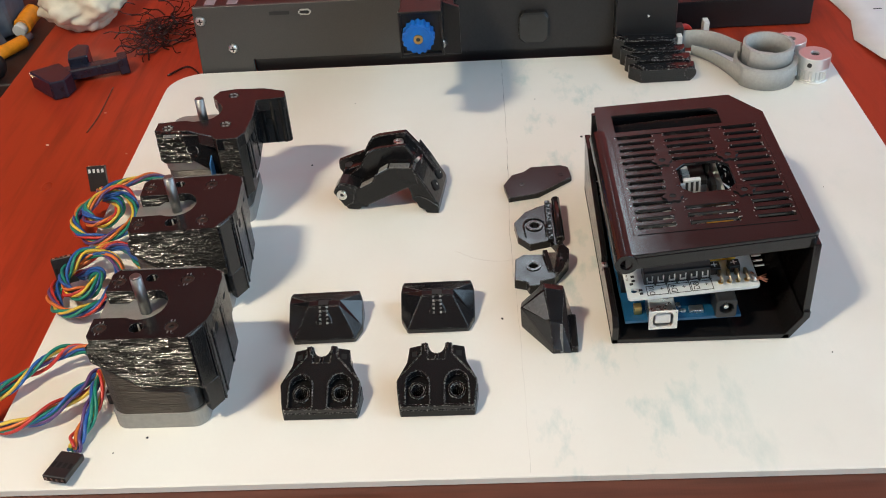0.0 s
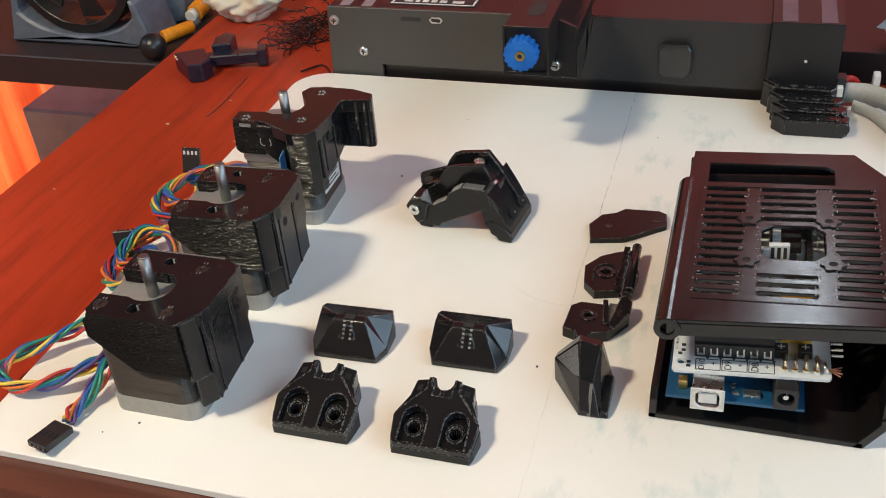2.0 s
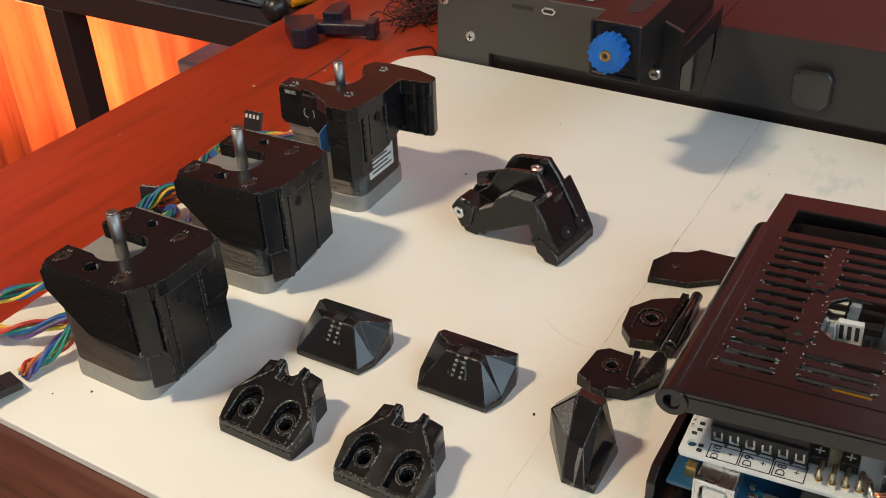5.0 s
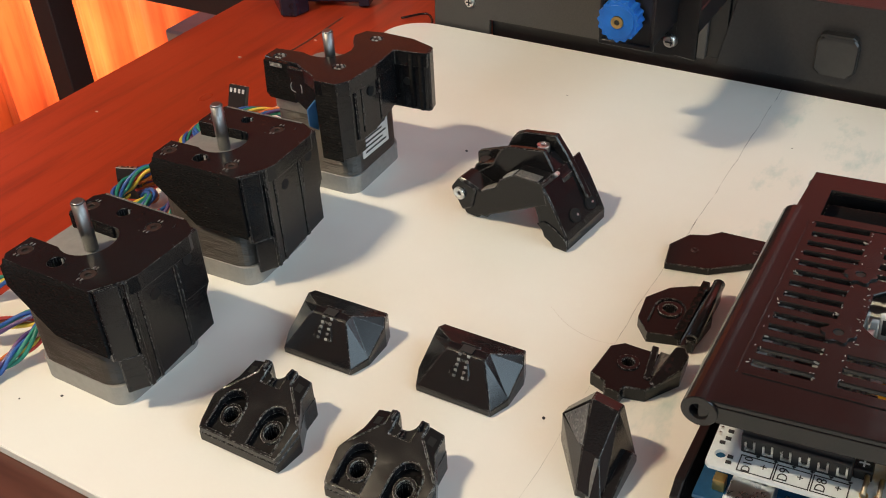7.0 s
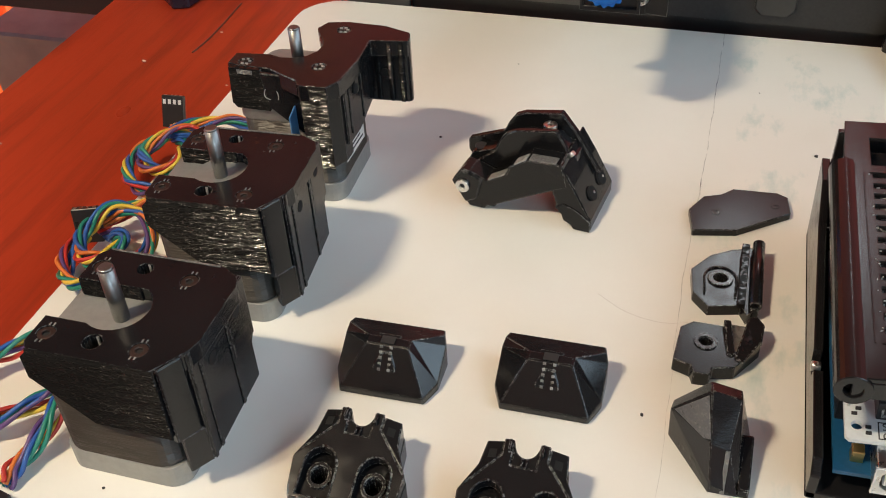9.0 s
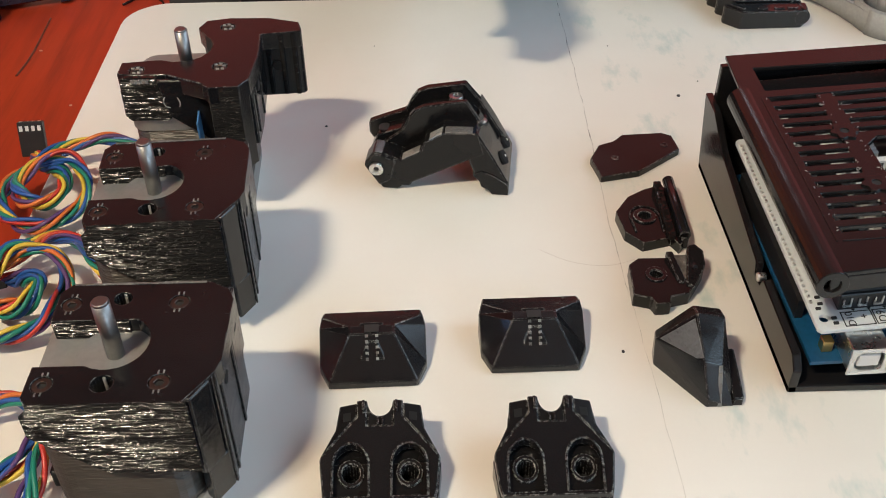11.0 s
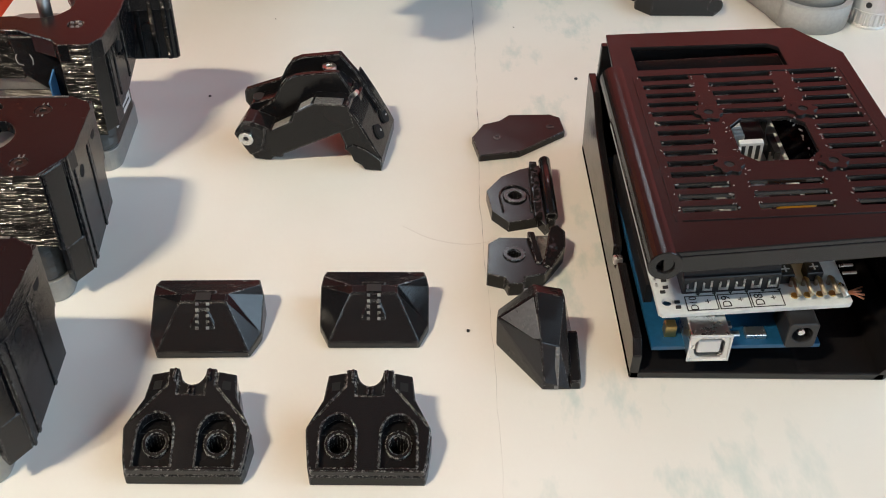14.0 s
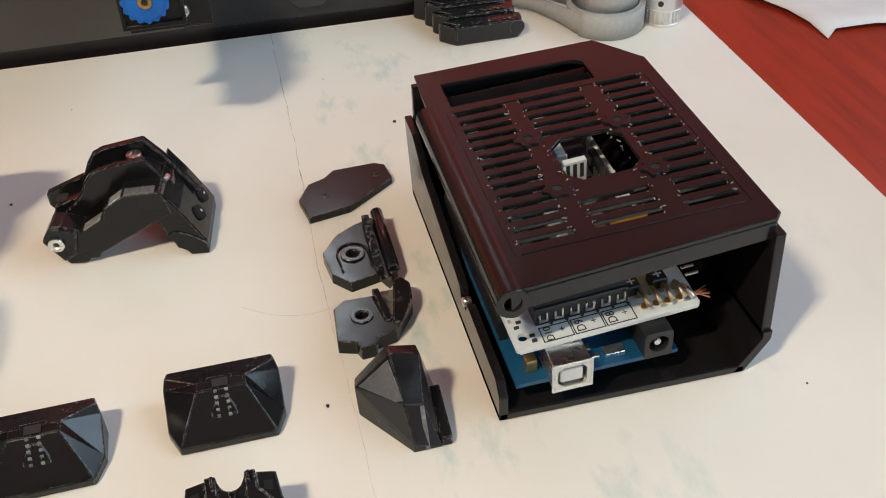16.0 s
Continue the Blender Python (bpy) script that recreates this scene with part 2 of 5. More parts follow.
def board_material():
    m = material("white_laminate_board", (0.78, 0.755, 0.70), 0.48)
    a = noise_tex(m, (1, 1, 1), 9, 5)
    c = ramp(m, a, "Fac", [(0.3, (0.75, 0.715, 0.645)), (0.7, (0.80, 0.775, 0.715))])
    s = noise_tex(m, (1.6, 0.7, 1), 26, 5, 0.65)
    mask = ramp(m, s, "Fac", [(0.54, grey(0.0)), (0.70, grey(0.8))])
    # blue-green smudges lie in a band along the crease
    tc = node(m, "ShaderNodeTexCoord")
    sep = node(m, "ShaderNodeSeparateXYZ")
    wire(m, tc, "Object", sep, "Vector")
    near = node(m, "ShaderNodeMapRange")
    for key, v in ((1, 0.03), (2, 0.055), (3, 0.0), (4, 1.0)):
        near.inputs[key].default_value = v
    wire(m, sep, "X", near, 0)
    far = node(m, "ShaderNodeMapRange")
    for key, v in ((1, 0.09), (2, 0.16), (3, 1.0), (4, 0.15)):
        far.inputs[key].default_value = v
    wire(m, sep, "X", far, 0)
    both = node(m, "ShaderNodeMath")
    both.operation = "MULTIPLY"
    wire(m, near, 0, both, 0)
    wire(m, far, 0, both, 1)
    amount = node(m, "ShaderNodeMath")
    amount.operation = "MULTIPLY"
    wire(m, both, 0, amount, 0)
    wire(m, mask, "Color", amount, 1)
    mix = node(m, "ShaderNodeMix")
    mix.data_type = "RGBA"
    mix.inputs[7].default_value = (0.45, 0.55, 0.51, 1)
    wire(m, amount, 0, mix, 0)
    m.node_tree.links.new(c.outputs["Color"], mix.inputs[6])
    m.node_tree.links.new(mix.outputs[2], principled(m).inputs["Base Color"])
    rr = ramp(m, s, "Fac", [(0.3, grey(0.40)), (0.7, grey(0.6))])
    wire(m, rr, "Color", principled(m), "Roughness")
    bumped(m, noise_tex(m, (1, 1, 1), 700, 3), "Fac", 0.05, 0.0002)
    return m


def wood_material(name, dark, light, along=(14, 1.2, 14), rough=0.3):
    m = material(name, light, rough)
    n = noise_tex(m, along, 9, 6, 0.6)
    c = ramp(m, n, "Fac", [(0.25, dark), (0.55, light), (0.8, tuple(v * 0.7 + d * 0.3 for v, d in zip(light, dark)))])
    big = noise_tex(m, (1, 0.6, 1), 7, 3)
    mix = node(m, "ShaderNodeMix")
    mix.data_type, mix.blend_type = "RGBA", "MULTIPLY"
    shade = ramp(m, big, "Fac", [(0.3, grey(0.75)), (0.7, grey(1.1))])
    mix.inputs[0].default_value = 1.0
    m.node_tree.links.new(c.outputs["Color"], mix.inputs[6])
    m.node_tree.links.new(shade.outputs["Color"], mix.inputs[7])
    m.node_tree.links.new(mix.outputs[2], principled(m).inputs["Base Color"])
    fine = noise_tex(m, (60, 3, 60), 25, 4)
    r = ramp(m, big, "Fac", [(0.3, grey(rough * 0.8)), (0.7, grey(rough * 1.5))])
    wire(m, r, "Color", principled(m), "Roughness")
    bumped(m, fine, "Fac", 0.12, 0.0006)
    return m


BOARD = board_material()
MAHOGANY = wood_material("varnished_mahogany", (0.22, 0.021, 0.0075), (0.385, 0.036, 0.0115))
RIM = wood_material("varnished_rim", (0.06, 0.020, 0.013), (0.13, 0.044, 0.027), (1.2, 14, 14), 0.28)
ROOM_WOOD = wood_material("red_brown_boarding", (0.30, 0.055, 0.045), (0.48, 0.085, 0.07), (3, 3, 0.4), 0.6)
CEILING_WOOD = wood_material("dark_ceiling_boards", (0.05, 0.03, 0.025), (0.10, 0.06, 0.05), (0.4, 3, 3), 0.7)
CURTAIN = wood_material("orange_curtain_cloth", (0.60, 0.10, 0.035), (0.76, 0.17, 0.06), (9, 9, 0.5), 0.75)
FLOOR_WOOD = wood_material("floor_boards", (0.25, 0.07, 0.035), (0.42, 0.13, 0.06), (1, 8, 1), 0.45)
WALL_PAINT = plain("dull_wall_paint", (0.5, 0.44, 0.4), 0.8, 0, 0.06, 8)


# ---- mesh helpers: everything in millimetres ----
def tess(loops):
    from mathutils.geometry import tessellate_polygon
    return tessellate_polygon([[Vector((x, y, 0)) for x, y in loop] for loop in loops])


def at_height(z, x, y):
    return z(x, y) if callable(z) else z


def slab(bm, loops, z0, z1, where=None):
    """A plate: an outline, then its holes, from z0 up to z1; both may be functions of x and y. where maps (x, y, z)."""
    where = where or (lambda x, y, z: (x, y, z))
    flat = [p for loop in loops for p in loop]
    low = [bm.verts.new(Vector(where(x, y, at_height(z0, x, y))) * MM) for x, y in flat]
    top = [bm.verts.new(Vector(where(x, y, at_height(z1, x, y))) * MM) for x, y in flat]
    for a, b, c in tess(loops):
        if len({a, b, c}) == 3:
            for vs in ((top[a], top[b], top[c]), (low[c], low[b], low[a])):
                try:
                    bm.faces.new(vs)
                except ValueError:
                    pass
    start = 0
    for loop in loops:
        n = len(loop)
        for i in range(n):
            a, b = start + i, start + (i + 1) % n
            bm.faces.new((low[a], low[b], top[b], top[a]))
        start += n
    return bm


def along_y(x, y, z):
    return (x, z, y)


def along_x(x, y, z):
    return (z, x, y)


def box(bm, x0, x1, y0, y1, z0, z1):
    return slab(bm, [[(x0, y0), (x1, y0), (x1, y1), (x0, y1)]], z0, z1)


def ring(cx, cy, r, n=24, a0=0.0, a1=360.0):
    full = abs(a1 - a0 - 360) < 1e-6
    return [(cx + r * math.cos(radians(a0 + (a1 - a0) * i / (n if full else n - 1))), cy + r * math.sin(radians(a0 + (a1 - a0) * i / (n if full else n - 1)))) for i in range(n)]


def chamfered(cx, cy, w, h, c):
    a, b = w / 2, h / 2
    return [(cx - a + c, cy - b), (cx + a - c, cy - b), (cx + a, cy - b + c), (cx + a, cy + b - c), (cx + a - c, cy + b), (cx - a + c, cy + b), (cx - a, cy + b - c), (cx - a, cy - b + c)]


def rounded(cx, cy, w, h, r, n=7):
    a, b = w / 2 - r, h / 2 - r
    return ring(cx + a, cy + b, r, n, 0, 90) + ring(cx - a, cy + b, r, n, 90, 180) + ring(cx - a, cy - b, r, n, 180, 270) + ring(cx + a, cy - b, r, n, 270, 360)


def tube(bm, pts, r, n=6, cap=True):
    pts = [Vector(p) for p in pts]
    rings, up = [], Vector((0.31, 0.17, 0.93))
    for i, p in enumerate(pts):
        d = (pts[min(i + 1, len(pts) - 1)] - pts[max(i - 1, 0)]).normalized()
        s = d.cross(up)
        if s.length < 0.05:
            s = d.cross(Vector((1, 0, 0)))
        s.normalize()
        u = s.cross(d)
        rings.append([bm.verts.new((p + r * (math.cos(2 * math.pi * k / n) * s + math.sin(2 * math.pi * k / n) * u)) * MM) for k in range(n)])
    for a, b in zip(rings, rings[1:]):
        for k in range(n):
            f = bm.faces.new((a[k], a[(k + 1) % n], b[(k + 1) % n], b[k]))
            f.smooth = True
    if cap:
        bm.faces.new(rings[0][::-1])
        bm.faces.new(rings[-1])
    return bm


def cyl(bm, p, q, r, n=24, r2=None):
    """A rod or cone between two points."""
    p, q = Vector(p), Vector(q)
    d = (q - p).normalized()
    s = d.orthogonal().normalized()
    u = d.cross(s)
    ends = []
    for c, rad in ((p, r), (q, r if r2 is None else r2)):
        ends.append([bm.verts.new((c + rad * (math.cos(2 * math.pi * k / n) * s + math.sin(2 * math.pi * k / n) * u)) * MM) for k in range(n)])
    for k in range(n):
        f = bm.faces.new((ends[0][k], ends[0][(k + 1) % n], ends[1][(k + 1) % n], ends[1][k]))
        f.smooth = True
    bm.faces.new(ends[0][::-1])
    bm.faces.new(ends[1])
    return bm


def washer(bm, cx, cy, r0, r1, z0, z1, n=24):
    return slab(bm, [ring(cx, cy, r1, n), ring(cx, cy, r0, n)], z0, z1)


def smooth_line(pts, per=8):
    """Catmull-Rom through the points."""
    p = [Vector(q) for q in pts]
    p = [2 * p[0] - p[1]] + p + [2 * p[-1] - p[-2]]
    out = []
    for a, b, c, d in zip(p, p[1:], p[2:], p[3:]):
        for i in range(per):
            t = i / per
            out.append(0.5 * (2 * b + (c - a) * t + (2 * a - 5 * b + 4 * c - d) * t * t + (3 * b - a - 3 * c + d) * t**3))
    return out + [p[-2]]


def finish(bm):
    bmesh.ops.recalc_face_normals(bm, faces=bm.faces[:])
    return bm


def part(name, bm, mat, parent=None, label="", bevel=0.0):
    """Links a bmesh as one mesh object, under a thing or a part if one is given."""
    finish(bm)
    me = bpy.data.meshes.new(name)
    bm.to_mesh(me)
    bm.free()
    me.materials.append(mat)
    ob = new(name, me)
    if parent:
        ob.parent = parent
    if label:
        ob["label"] = label
    if bevel:
        mod = ob.modifiers.new("worn_edge", "BEVEL")
        mod.width, mod.segments, mod.limit_method, mod.angle_limit = bevel * MM, 1, "ANGLE", radians(38)
    return ob


def thing(name, label, category, group="", at=(0, 0, 0), rz=0.0, kind=""):
    ob = new(name)
    ob.empty_display_size = 0.01
    ob.matrix_basis = pose(at[0] * MM, at[1] * MM, at[2] * MM, 0, 0, rz)
    return tagged(ob, label, category, group, kind)


def B():
    return bmesh.new()


def lettering(text, size, mat, parent, m):
    """Raised letters in the built-in font, as a mesh."""
    cu = bpy.data.curves.new("lettering", "FONT")
    cu.body, cu.size, cu.extrude, cu.align_x, cu.align_y = text, size * MM, 0.00004, "CENTER", "CENTER"
    tmp = bpy.data.objects.new("tmp", cu)
    me = bpy.data.meshes.new_from_object(tmp)
    bpy.data.objects.remove(tmp)
    me.materials.append(mat)
    ob = new("lettering", me)
    ob.parent, ob.matrix_basis = parent, m
    return ob


# ---- the room, closed round the desk ----
def wall(name, x0, x1, y0, y1, z0, z1, mat, label):
    return tagged(part(name, box(B(), x0, x1, y0, y1, z0, z1), mat), label, "wall", kind="structure")


wall("wall_north", -2400, 2400, 1900, 1960, -750, 1850, ROOM_WOOD, "red-brown boarded wall behind the desk")
wall("wall_south", -2400, 2400, -1960, -1900, -750, 1850, WALL_PAINT, "dull painted wall behind the camera")
wall("wall_east", 2340, 2400, -1900, 1900, -750, 1850, WALL_PAINT, "dull painted wall behind the added cool light")
wall("wall_west", -2400, -2340, -1900, 1900, -750, 1850, ROOM_WOOD, "red-brown boarded wall beside the stand")
tagged(part("floor", box(B(), -2400, 2400, -1960, 1960, -790, -750), FLOOR_WOOD), "worn reddish floor boards under the desk", "floor", kind="structure")
tagged(part("ceiling", box(B(), -2400, 2400, -1960, 1960, 1850, 1890), CEILING_WOOD), "dark brown boarded ceiling over the desk", "ceiling", kind="structure")

# orange curtain hanging in folds behind the stand
bm = B()
rows = []
for j in range(2):
    rows.append([bm.verts.new(Vector((-1900 + 12 * i, 1150 + 16 * math.sin(i * 0.55) + 9 * math.sin(i * 1.37 + 1), (-745, 500)[j])) * MM) for i in range(125)])
for i in range(124):
    f = bm.faces.new((rows[0][i], rows[0][i + 1], rows[1][i + 1], rows[1][i]))
    f.smooth = True
curtain = part("curtain", bm, CURTAIN)
sol = curtain.modifiers.new("cloth", "SOLIDIFY")
sol.thickness = 0.003
tagged(curtain, "orange cloth curtain in folds, lit by a warm lamp", "curtain")

# ---- the table ----
table = thing("table", "red varnished mahogany table with a rounded rim", "table")
part("tabletop", box(B(), -322, 620, 272.5, 1050, -32, -4.2), MAHOGANY, table, "", 1.5)
prof = [(232, -30), (234, -12)] + [(244 + 10 * math.cos(radians(a)), -14 + 9.5 * math.sin(radians(a))) for a in (170, 145, 120, 95, 70, 45)] + [(253, -8.5), (256, -4.2), (272, -4.2), (272, -32)]
part("rim", slab(B(), [prof], -324, 622, along_x), RIM, table, "dark varnished rounded rim")
for lx, ly in ((-290, 290), (585, 290), (-290, 1010), (585, 1010)):
    part("leg", box(B(), lx - 25, lx + 25, ly - 25, ly + 25, -750, -32), RIM, table)
# Dark rod along the tabletop stands for a streak of shadow.
part("streak_shadow", tube(B(), smooth_line([(-240, 574, -4.1), (-238.5, 590, -4.0), (-238.6, 606, -4.0), (-240, 637, -4.1)]), 0.6, 5), RIM, table, "long dark rod drawn as a streak of shadow")

# ---- the white board ----
board = thing("white_board", "white laminate board lying on the table", "board")
outline = ring(-186, 282, 11, 7, 180, 270) + ring(252, 282, 11, 7, 270, 360) + ring(245, 626.5, 18, 8, 0, 90) + ring(-173, 620.5, 24, 10, 90, 180)
sheet = part("sheet", slab(B(), [outline], -4, 0), BOARD, board, "", 0.5)
# The crease's shade is painted as a thin grey strip.
bm = B()
edge = []
for i in range(61):
    y = 273 + (644 - 273) * i / 60
    x = 39.7 - 1.9 * math.exp(-((y - 440) / 60) ** 2) + 0.22 * math.sin(i * 1.1) + 0.15 * math.sin(i * 2.3)
    edge.append((x, y))
wide = [(0.04 + 0.14 * min(1.0, max(0.0, (i - 18) / 16))) * (1 + 0.5 * math.sin(i * 0.9) * math.sin(i * 0.37 + 1)) for i in range(61)]
slab(bm, [[(x - w, y) for (x, y), w in zip(edge, wide)] + [(x + w, y) for (x, y), w in list(zip(edge, wide))[::-1]]], -0.2, 0.08)
part("crease", bm, plain("crease_shade_grey", (0.53, 0.50, 0.455), 0.8, 0, 0.6, 160), board, "crease with its shade painted as a thin grey line")
tagged(part("hair", tube(B(), smooth_line([(8, 424, 0.2), (18, 417, 0.3), (28, 414, 0.2), (36, 414, 0.3), (44, 417, 0.2)]), 0.04, 5), plain("hair_brown", (0.55, 0.48, 0.42), 0.6)), "loose fine dark hair on the board", "hair")
rng = random.Random(7)
speck0 = None
for sx, sy, sr in ((31.2, 368.5, 0.75), (86, 534.8, 0.9), (-127, 298.3, 0.6), (-80, 515, 0.6), (181, 338, 0.4), (205, 300, 0.35), (-140, 290, 0.35), (98, 548, 0.4), (60, 585, 0.35), (120, 560, 0.3), (215, 470, 0.35), (-60, 590, 0.3)):
    bm = B()
    slab(bm, [[(sx + sr * rng.uniform(0.6, 1.2) * math.cos(a), sy + sr * rng.uniform(0.6, 1.2) * math.sin(a)) for a in [k * 0.9 for k in range(7)]]], 0, sr * 0.6)
    tagged(part("speck", bm, INK), "tiny black plastic crumb on the board", "crumb", "crumbs on the board")


# ---- stepper motors ----
def stepper(label, at, rz):
    """A 42 mm stepper motor standing on its end cap."""
    t = thing("stepper_motor", label, "motor", "stepper motors on the board", at, rz)
    part("end_cap", slab(B(), [rounded(0, 0, 42.3, 42.3, 6.5)], 0, 9), SILVER, t, "cast aluminium end cap", 0.5)
    part("body", slab(B(), [rounded(0, 0, 42.0, 42.0, 8.5)], 9, 38), LAMINATE, t, "black laminated motor body", 0.3)
    part("flange", slab(B(), [rounded(0, 0, 42.3, 42.3, 6.5)], 38, 48), SILVER, t, "cast aluminium flange", 0.5)
    part("boss", slab(B(), [ring(0, 0, 11, 32)], 48, 50), SILVER, t)
    bm = cyl(B(), (0, 0, 48), (0, 0, 69.4), 2.5, 20)
    cyl(bm, (0, 0, 69.4), (0, 0, 70), 2.5, 20, 2.0)
    part("shaft", bm, SHAFT, t, "ground steel shaft")
    part("plug_housing", box(B(), -27, -20, -8, 8, 2, 9), CONN_BLACK, t, "black plug housing", 0.4)
    for cx, cy in ((15.5, 15.5), (-15.5, 15.5), (15.5, -15.5), (-15.5, -15.5)):
        part("screw", slab(B(), [ring(cx, cy, 1.4, 10)], 0.2, 1.0), SCREW, t)
    return t


def socket_screw(parent, x, y, z, r=2.7, mat=BRONZE):
    """A cap screw sunk in its counterbore."""
    s = part("screw", slab(B(), [ring(x, y, r, 18), ring(x, y, r * 0.5, 6)], z - 1.2, z + 0.15), mat, parent, "dark cap screw", 0.2)
    part("socket", slab(B(), [ring(x, y, r * 0.5, 6)], z - 1.4, z - 0.7), INK, s)


def rib_rect(x0, x1, y0, y1):
    return [(x0, y0), (x1, y0), (x1, y1), (x0, y1)]


def mount_a(label, at, rz):
    """Printed motor mount: notched top plate, skirts and a ribbed side block."""
    t = thing("motor_mount", label, "motor mount", "printed motor mounts", at, rz)
    outer = [(-17.2, -22.2), (22.5, -22.2), (29.5, -12), (30.8, -8), (30.8, 16.5), (29.0, 20.5), (23.0, 24), (-16.4, 24), (-19.3, 20.5), (-19.3, 8.8)]
    bore = [(10.2 * math.cos(radians(a)), 10.2 * math.sin(radians(a))) for a in range(60, -123, -13)]
    notch = [(3.2, 8.8)] + bore + [(-6.2, -8.6), (-19.3, -8.6), (-19.3, -19.6)]
    holes = [ring(cx, cy, 2.9, 14) for cx, cy in ((15.5, 15.5), (-15.0, 15.5), (15.5, -15.0), (-15.0, -15.0))]
    pits = [ring(0.6, -15.2, 3.0, 18), ring(-0.8, 17.4, 2.6, 18)]
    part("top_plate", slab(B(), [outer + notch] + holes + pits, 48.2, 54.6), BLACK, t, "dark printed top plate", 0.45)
    part("notch_wall", box(B(), -18.9, 2.6, 8.2, 9.4, 48.3, 54.2), RIDGED, t, "ridged bright notch wall")
    # Pale strips paint the glints down the two bores.
    for px, py in ((0.6, -15.2), (-0.8, 17.4)):
        part("pit_glint", box(B(), px - 0.35, px + 0.35, py + 2.3, py + 2.8, 48.4, 54.2), GLINT, t, "pale strip painted as a glint in the bore")
    part("front_skirt", slab(B(), [[(-19.2, 48.2), (-19.2, 43.5), (0.5, 27.6), (23.5, 27.2), (23.5, 48.2)]], -22.2, -21.25, along_y), RIDGED, t, "ridged printed skirt")
    part("front_rail", slab(B(), [[(-17.4, 53.4), (-19.8, 51.0), (-19.8, 43.0), (-1.5, 27.2), (24.0, 26.8), (24.0, 53.4)]], -23.0, -22.25, along_y), RIDGED, t, "ridged printed face", 0.2)
    part("front_edge", slab(B(), [[(-23.05, 53.3), (-22.2, 53.3), (-22.2, 54.75), (-22.5, 54.75)]], -17.4, 23.6, along_x), RIDGED, t, "rough bright front edge")
    # Back edge painted pale for its line of glints.
    part("back_edge", box(B(), -16, 22, 23.4, 24.1, 54.5, 54.8), SPARKLE, t, "rough back edge painted pale for glints")
    part("back_skirt", slab(B(), [[(-19, 48.2), (-19, 40), (2, 28), (22, 28), (22, 48.2)]], 21.3, 23.8, along_y), BLACK, t)
    # side block with sloping foot
    side = [(-13.5, 54.4), (22, 54.4), (22, 30), (20.4, 27.5), (20.4, 12), (-13.5, 9)]
    part("side_block", slab(B(), [side], 21.3, 29.4, along_x), BLACK, t, "", 0.5)
    for y0, y1, foot_z in ((-13.4, -11.8, 9.2), (-9.0, -7.4, 9.6), (7.6, 9.2, 11.2)):
        part("side_rib", slab(B(), [rib_rect(y0, y1, foot_z, 54.3)], 29.35, 29.85, along_x), BLACK, t, "", 0.2)
    part("side_step", slab(B(), [rib_rect(9.2, 21.8, 30.5, 54.2)], 29.35, 29.9, along_x), BLACK, t, "", 0.2)
    part("corner_fin", slab(B(), [[(22.4, -21.2), (24.5, -21.6), (28.6, -14.6), (27.8, -13.6), (22.4, -13.6)]], 24, 54.4), BLACK, t, "", 0.4)
    part("foot", slab(B(), [[(21.4, -17.4), (24.6, -20.2), (28.5, -14.4), (29.3, -13.5), (21.4, -13.5)]], 8.8, 24.1), BLACK, t, "small printed foot", 0.4)
    # Near-black discs on the side face paint the bolt holes' shade.
    for y, z in ((-2.0, 42), (14.5, 46)):
        part("bolt_hole_shade", cyl(B(), (29.2, y, z), (29.95 if y > 9 else 29.5, y, z), 2.2, 16), HOLE_SHADE, t, "near-black fill painting the bolt hole's shade")
    for cx, cy in ((15.5, 15.5), (-15.0, 15.5), (15.5, -15.0), (-15.0, -15.0)):
        socket_screw(t, cx, cy, 54.3)
        # Greyish flecks round each screw paint its glints.
        for dx, dy in ((-0.7, 3.5), (0.7, 3.6), (-0.8, -3.6), (0.6, -3.4)):
            part("glint_fleck", slab(B(), [rib_rect(cx + dx - 0.22, cx + dx + 0.22, cy + dy - 0.6, cy + dy + 0.6)], 54.5, 54.75), SPARKLE, t, "greyish fleck painted as a glint")
    return t


stepper("silver and black stepper motor with upright steel shaft", (-122, 325, 0), 0.0)
mount_a("black printed motor mount on the front motor", (-122, 325, 0), 0.0)
stepper("silver and black stepper motor beside a tangle of wires", (-126, 400.2, 0), 3.0)
mount_a("black printed motor mount on the middle motor", (-126, 400.2, -0.6), 3.0)
stepper("silver and black stepper motor with a white label", (-127.5, 477, 0), 2.0)

# third mount, taller, with a hooked arm
t = thing("motor_mount", "black printed motor mount with a hooked arm", "motor mount", "printed motor mounts")
plan = [(-149, 457.5), (-149, 466), (-137, 467.5)] + [(-128 + 11.5 * math.cos(radians(a)), 477.5 + 11.5 * math.sin(radians(a))) for a in (-118, -95, -70, -45, -20, 5, 30, 52)] + [(-124.5, 493), (-122, 499), (-113, 501), (-97, 500.5), (-85, 496.5), (-83.5, 489), (-99, 486.6), (-98, 470), (-99.6, 452), (-102.7, 446.9), (-114.0, 446.2), (-116.4, 449.5), (-131, 456.5), (-144, 456.4)]
holes = [ring(x, y, 2.8, 14) for x, y in ((-111.5, 461.8), (-112.8, 493.3), (-142.2, 460))]
part("top_plate", slab(B(), [plan] + holes, 55, 62), BLACK, t, "dark printed top plate", 0.45)
part("collar", slab(B(), [[(-149, 457), (-149, 466), (-138, 467), (-126, 466), (-118, 470), (-117, 482), (-123, 492), (-113, 499), (-106, 499), (-100, 486), (-99, 470), (-101, 457), (-119, 456.5)]], 48.1, 55), BLACK, t)
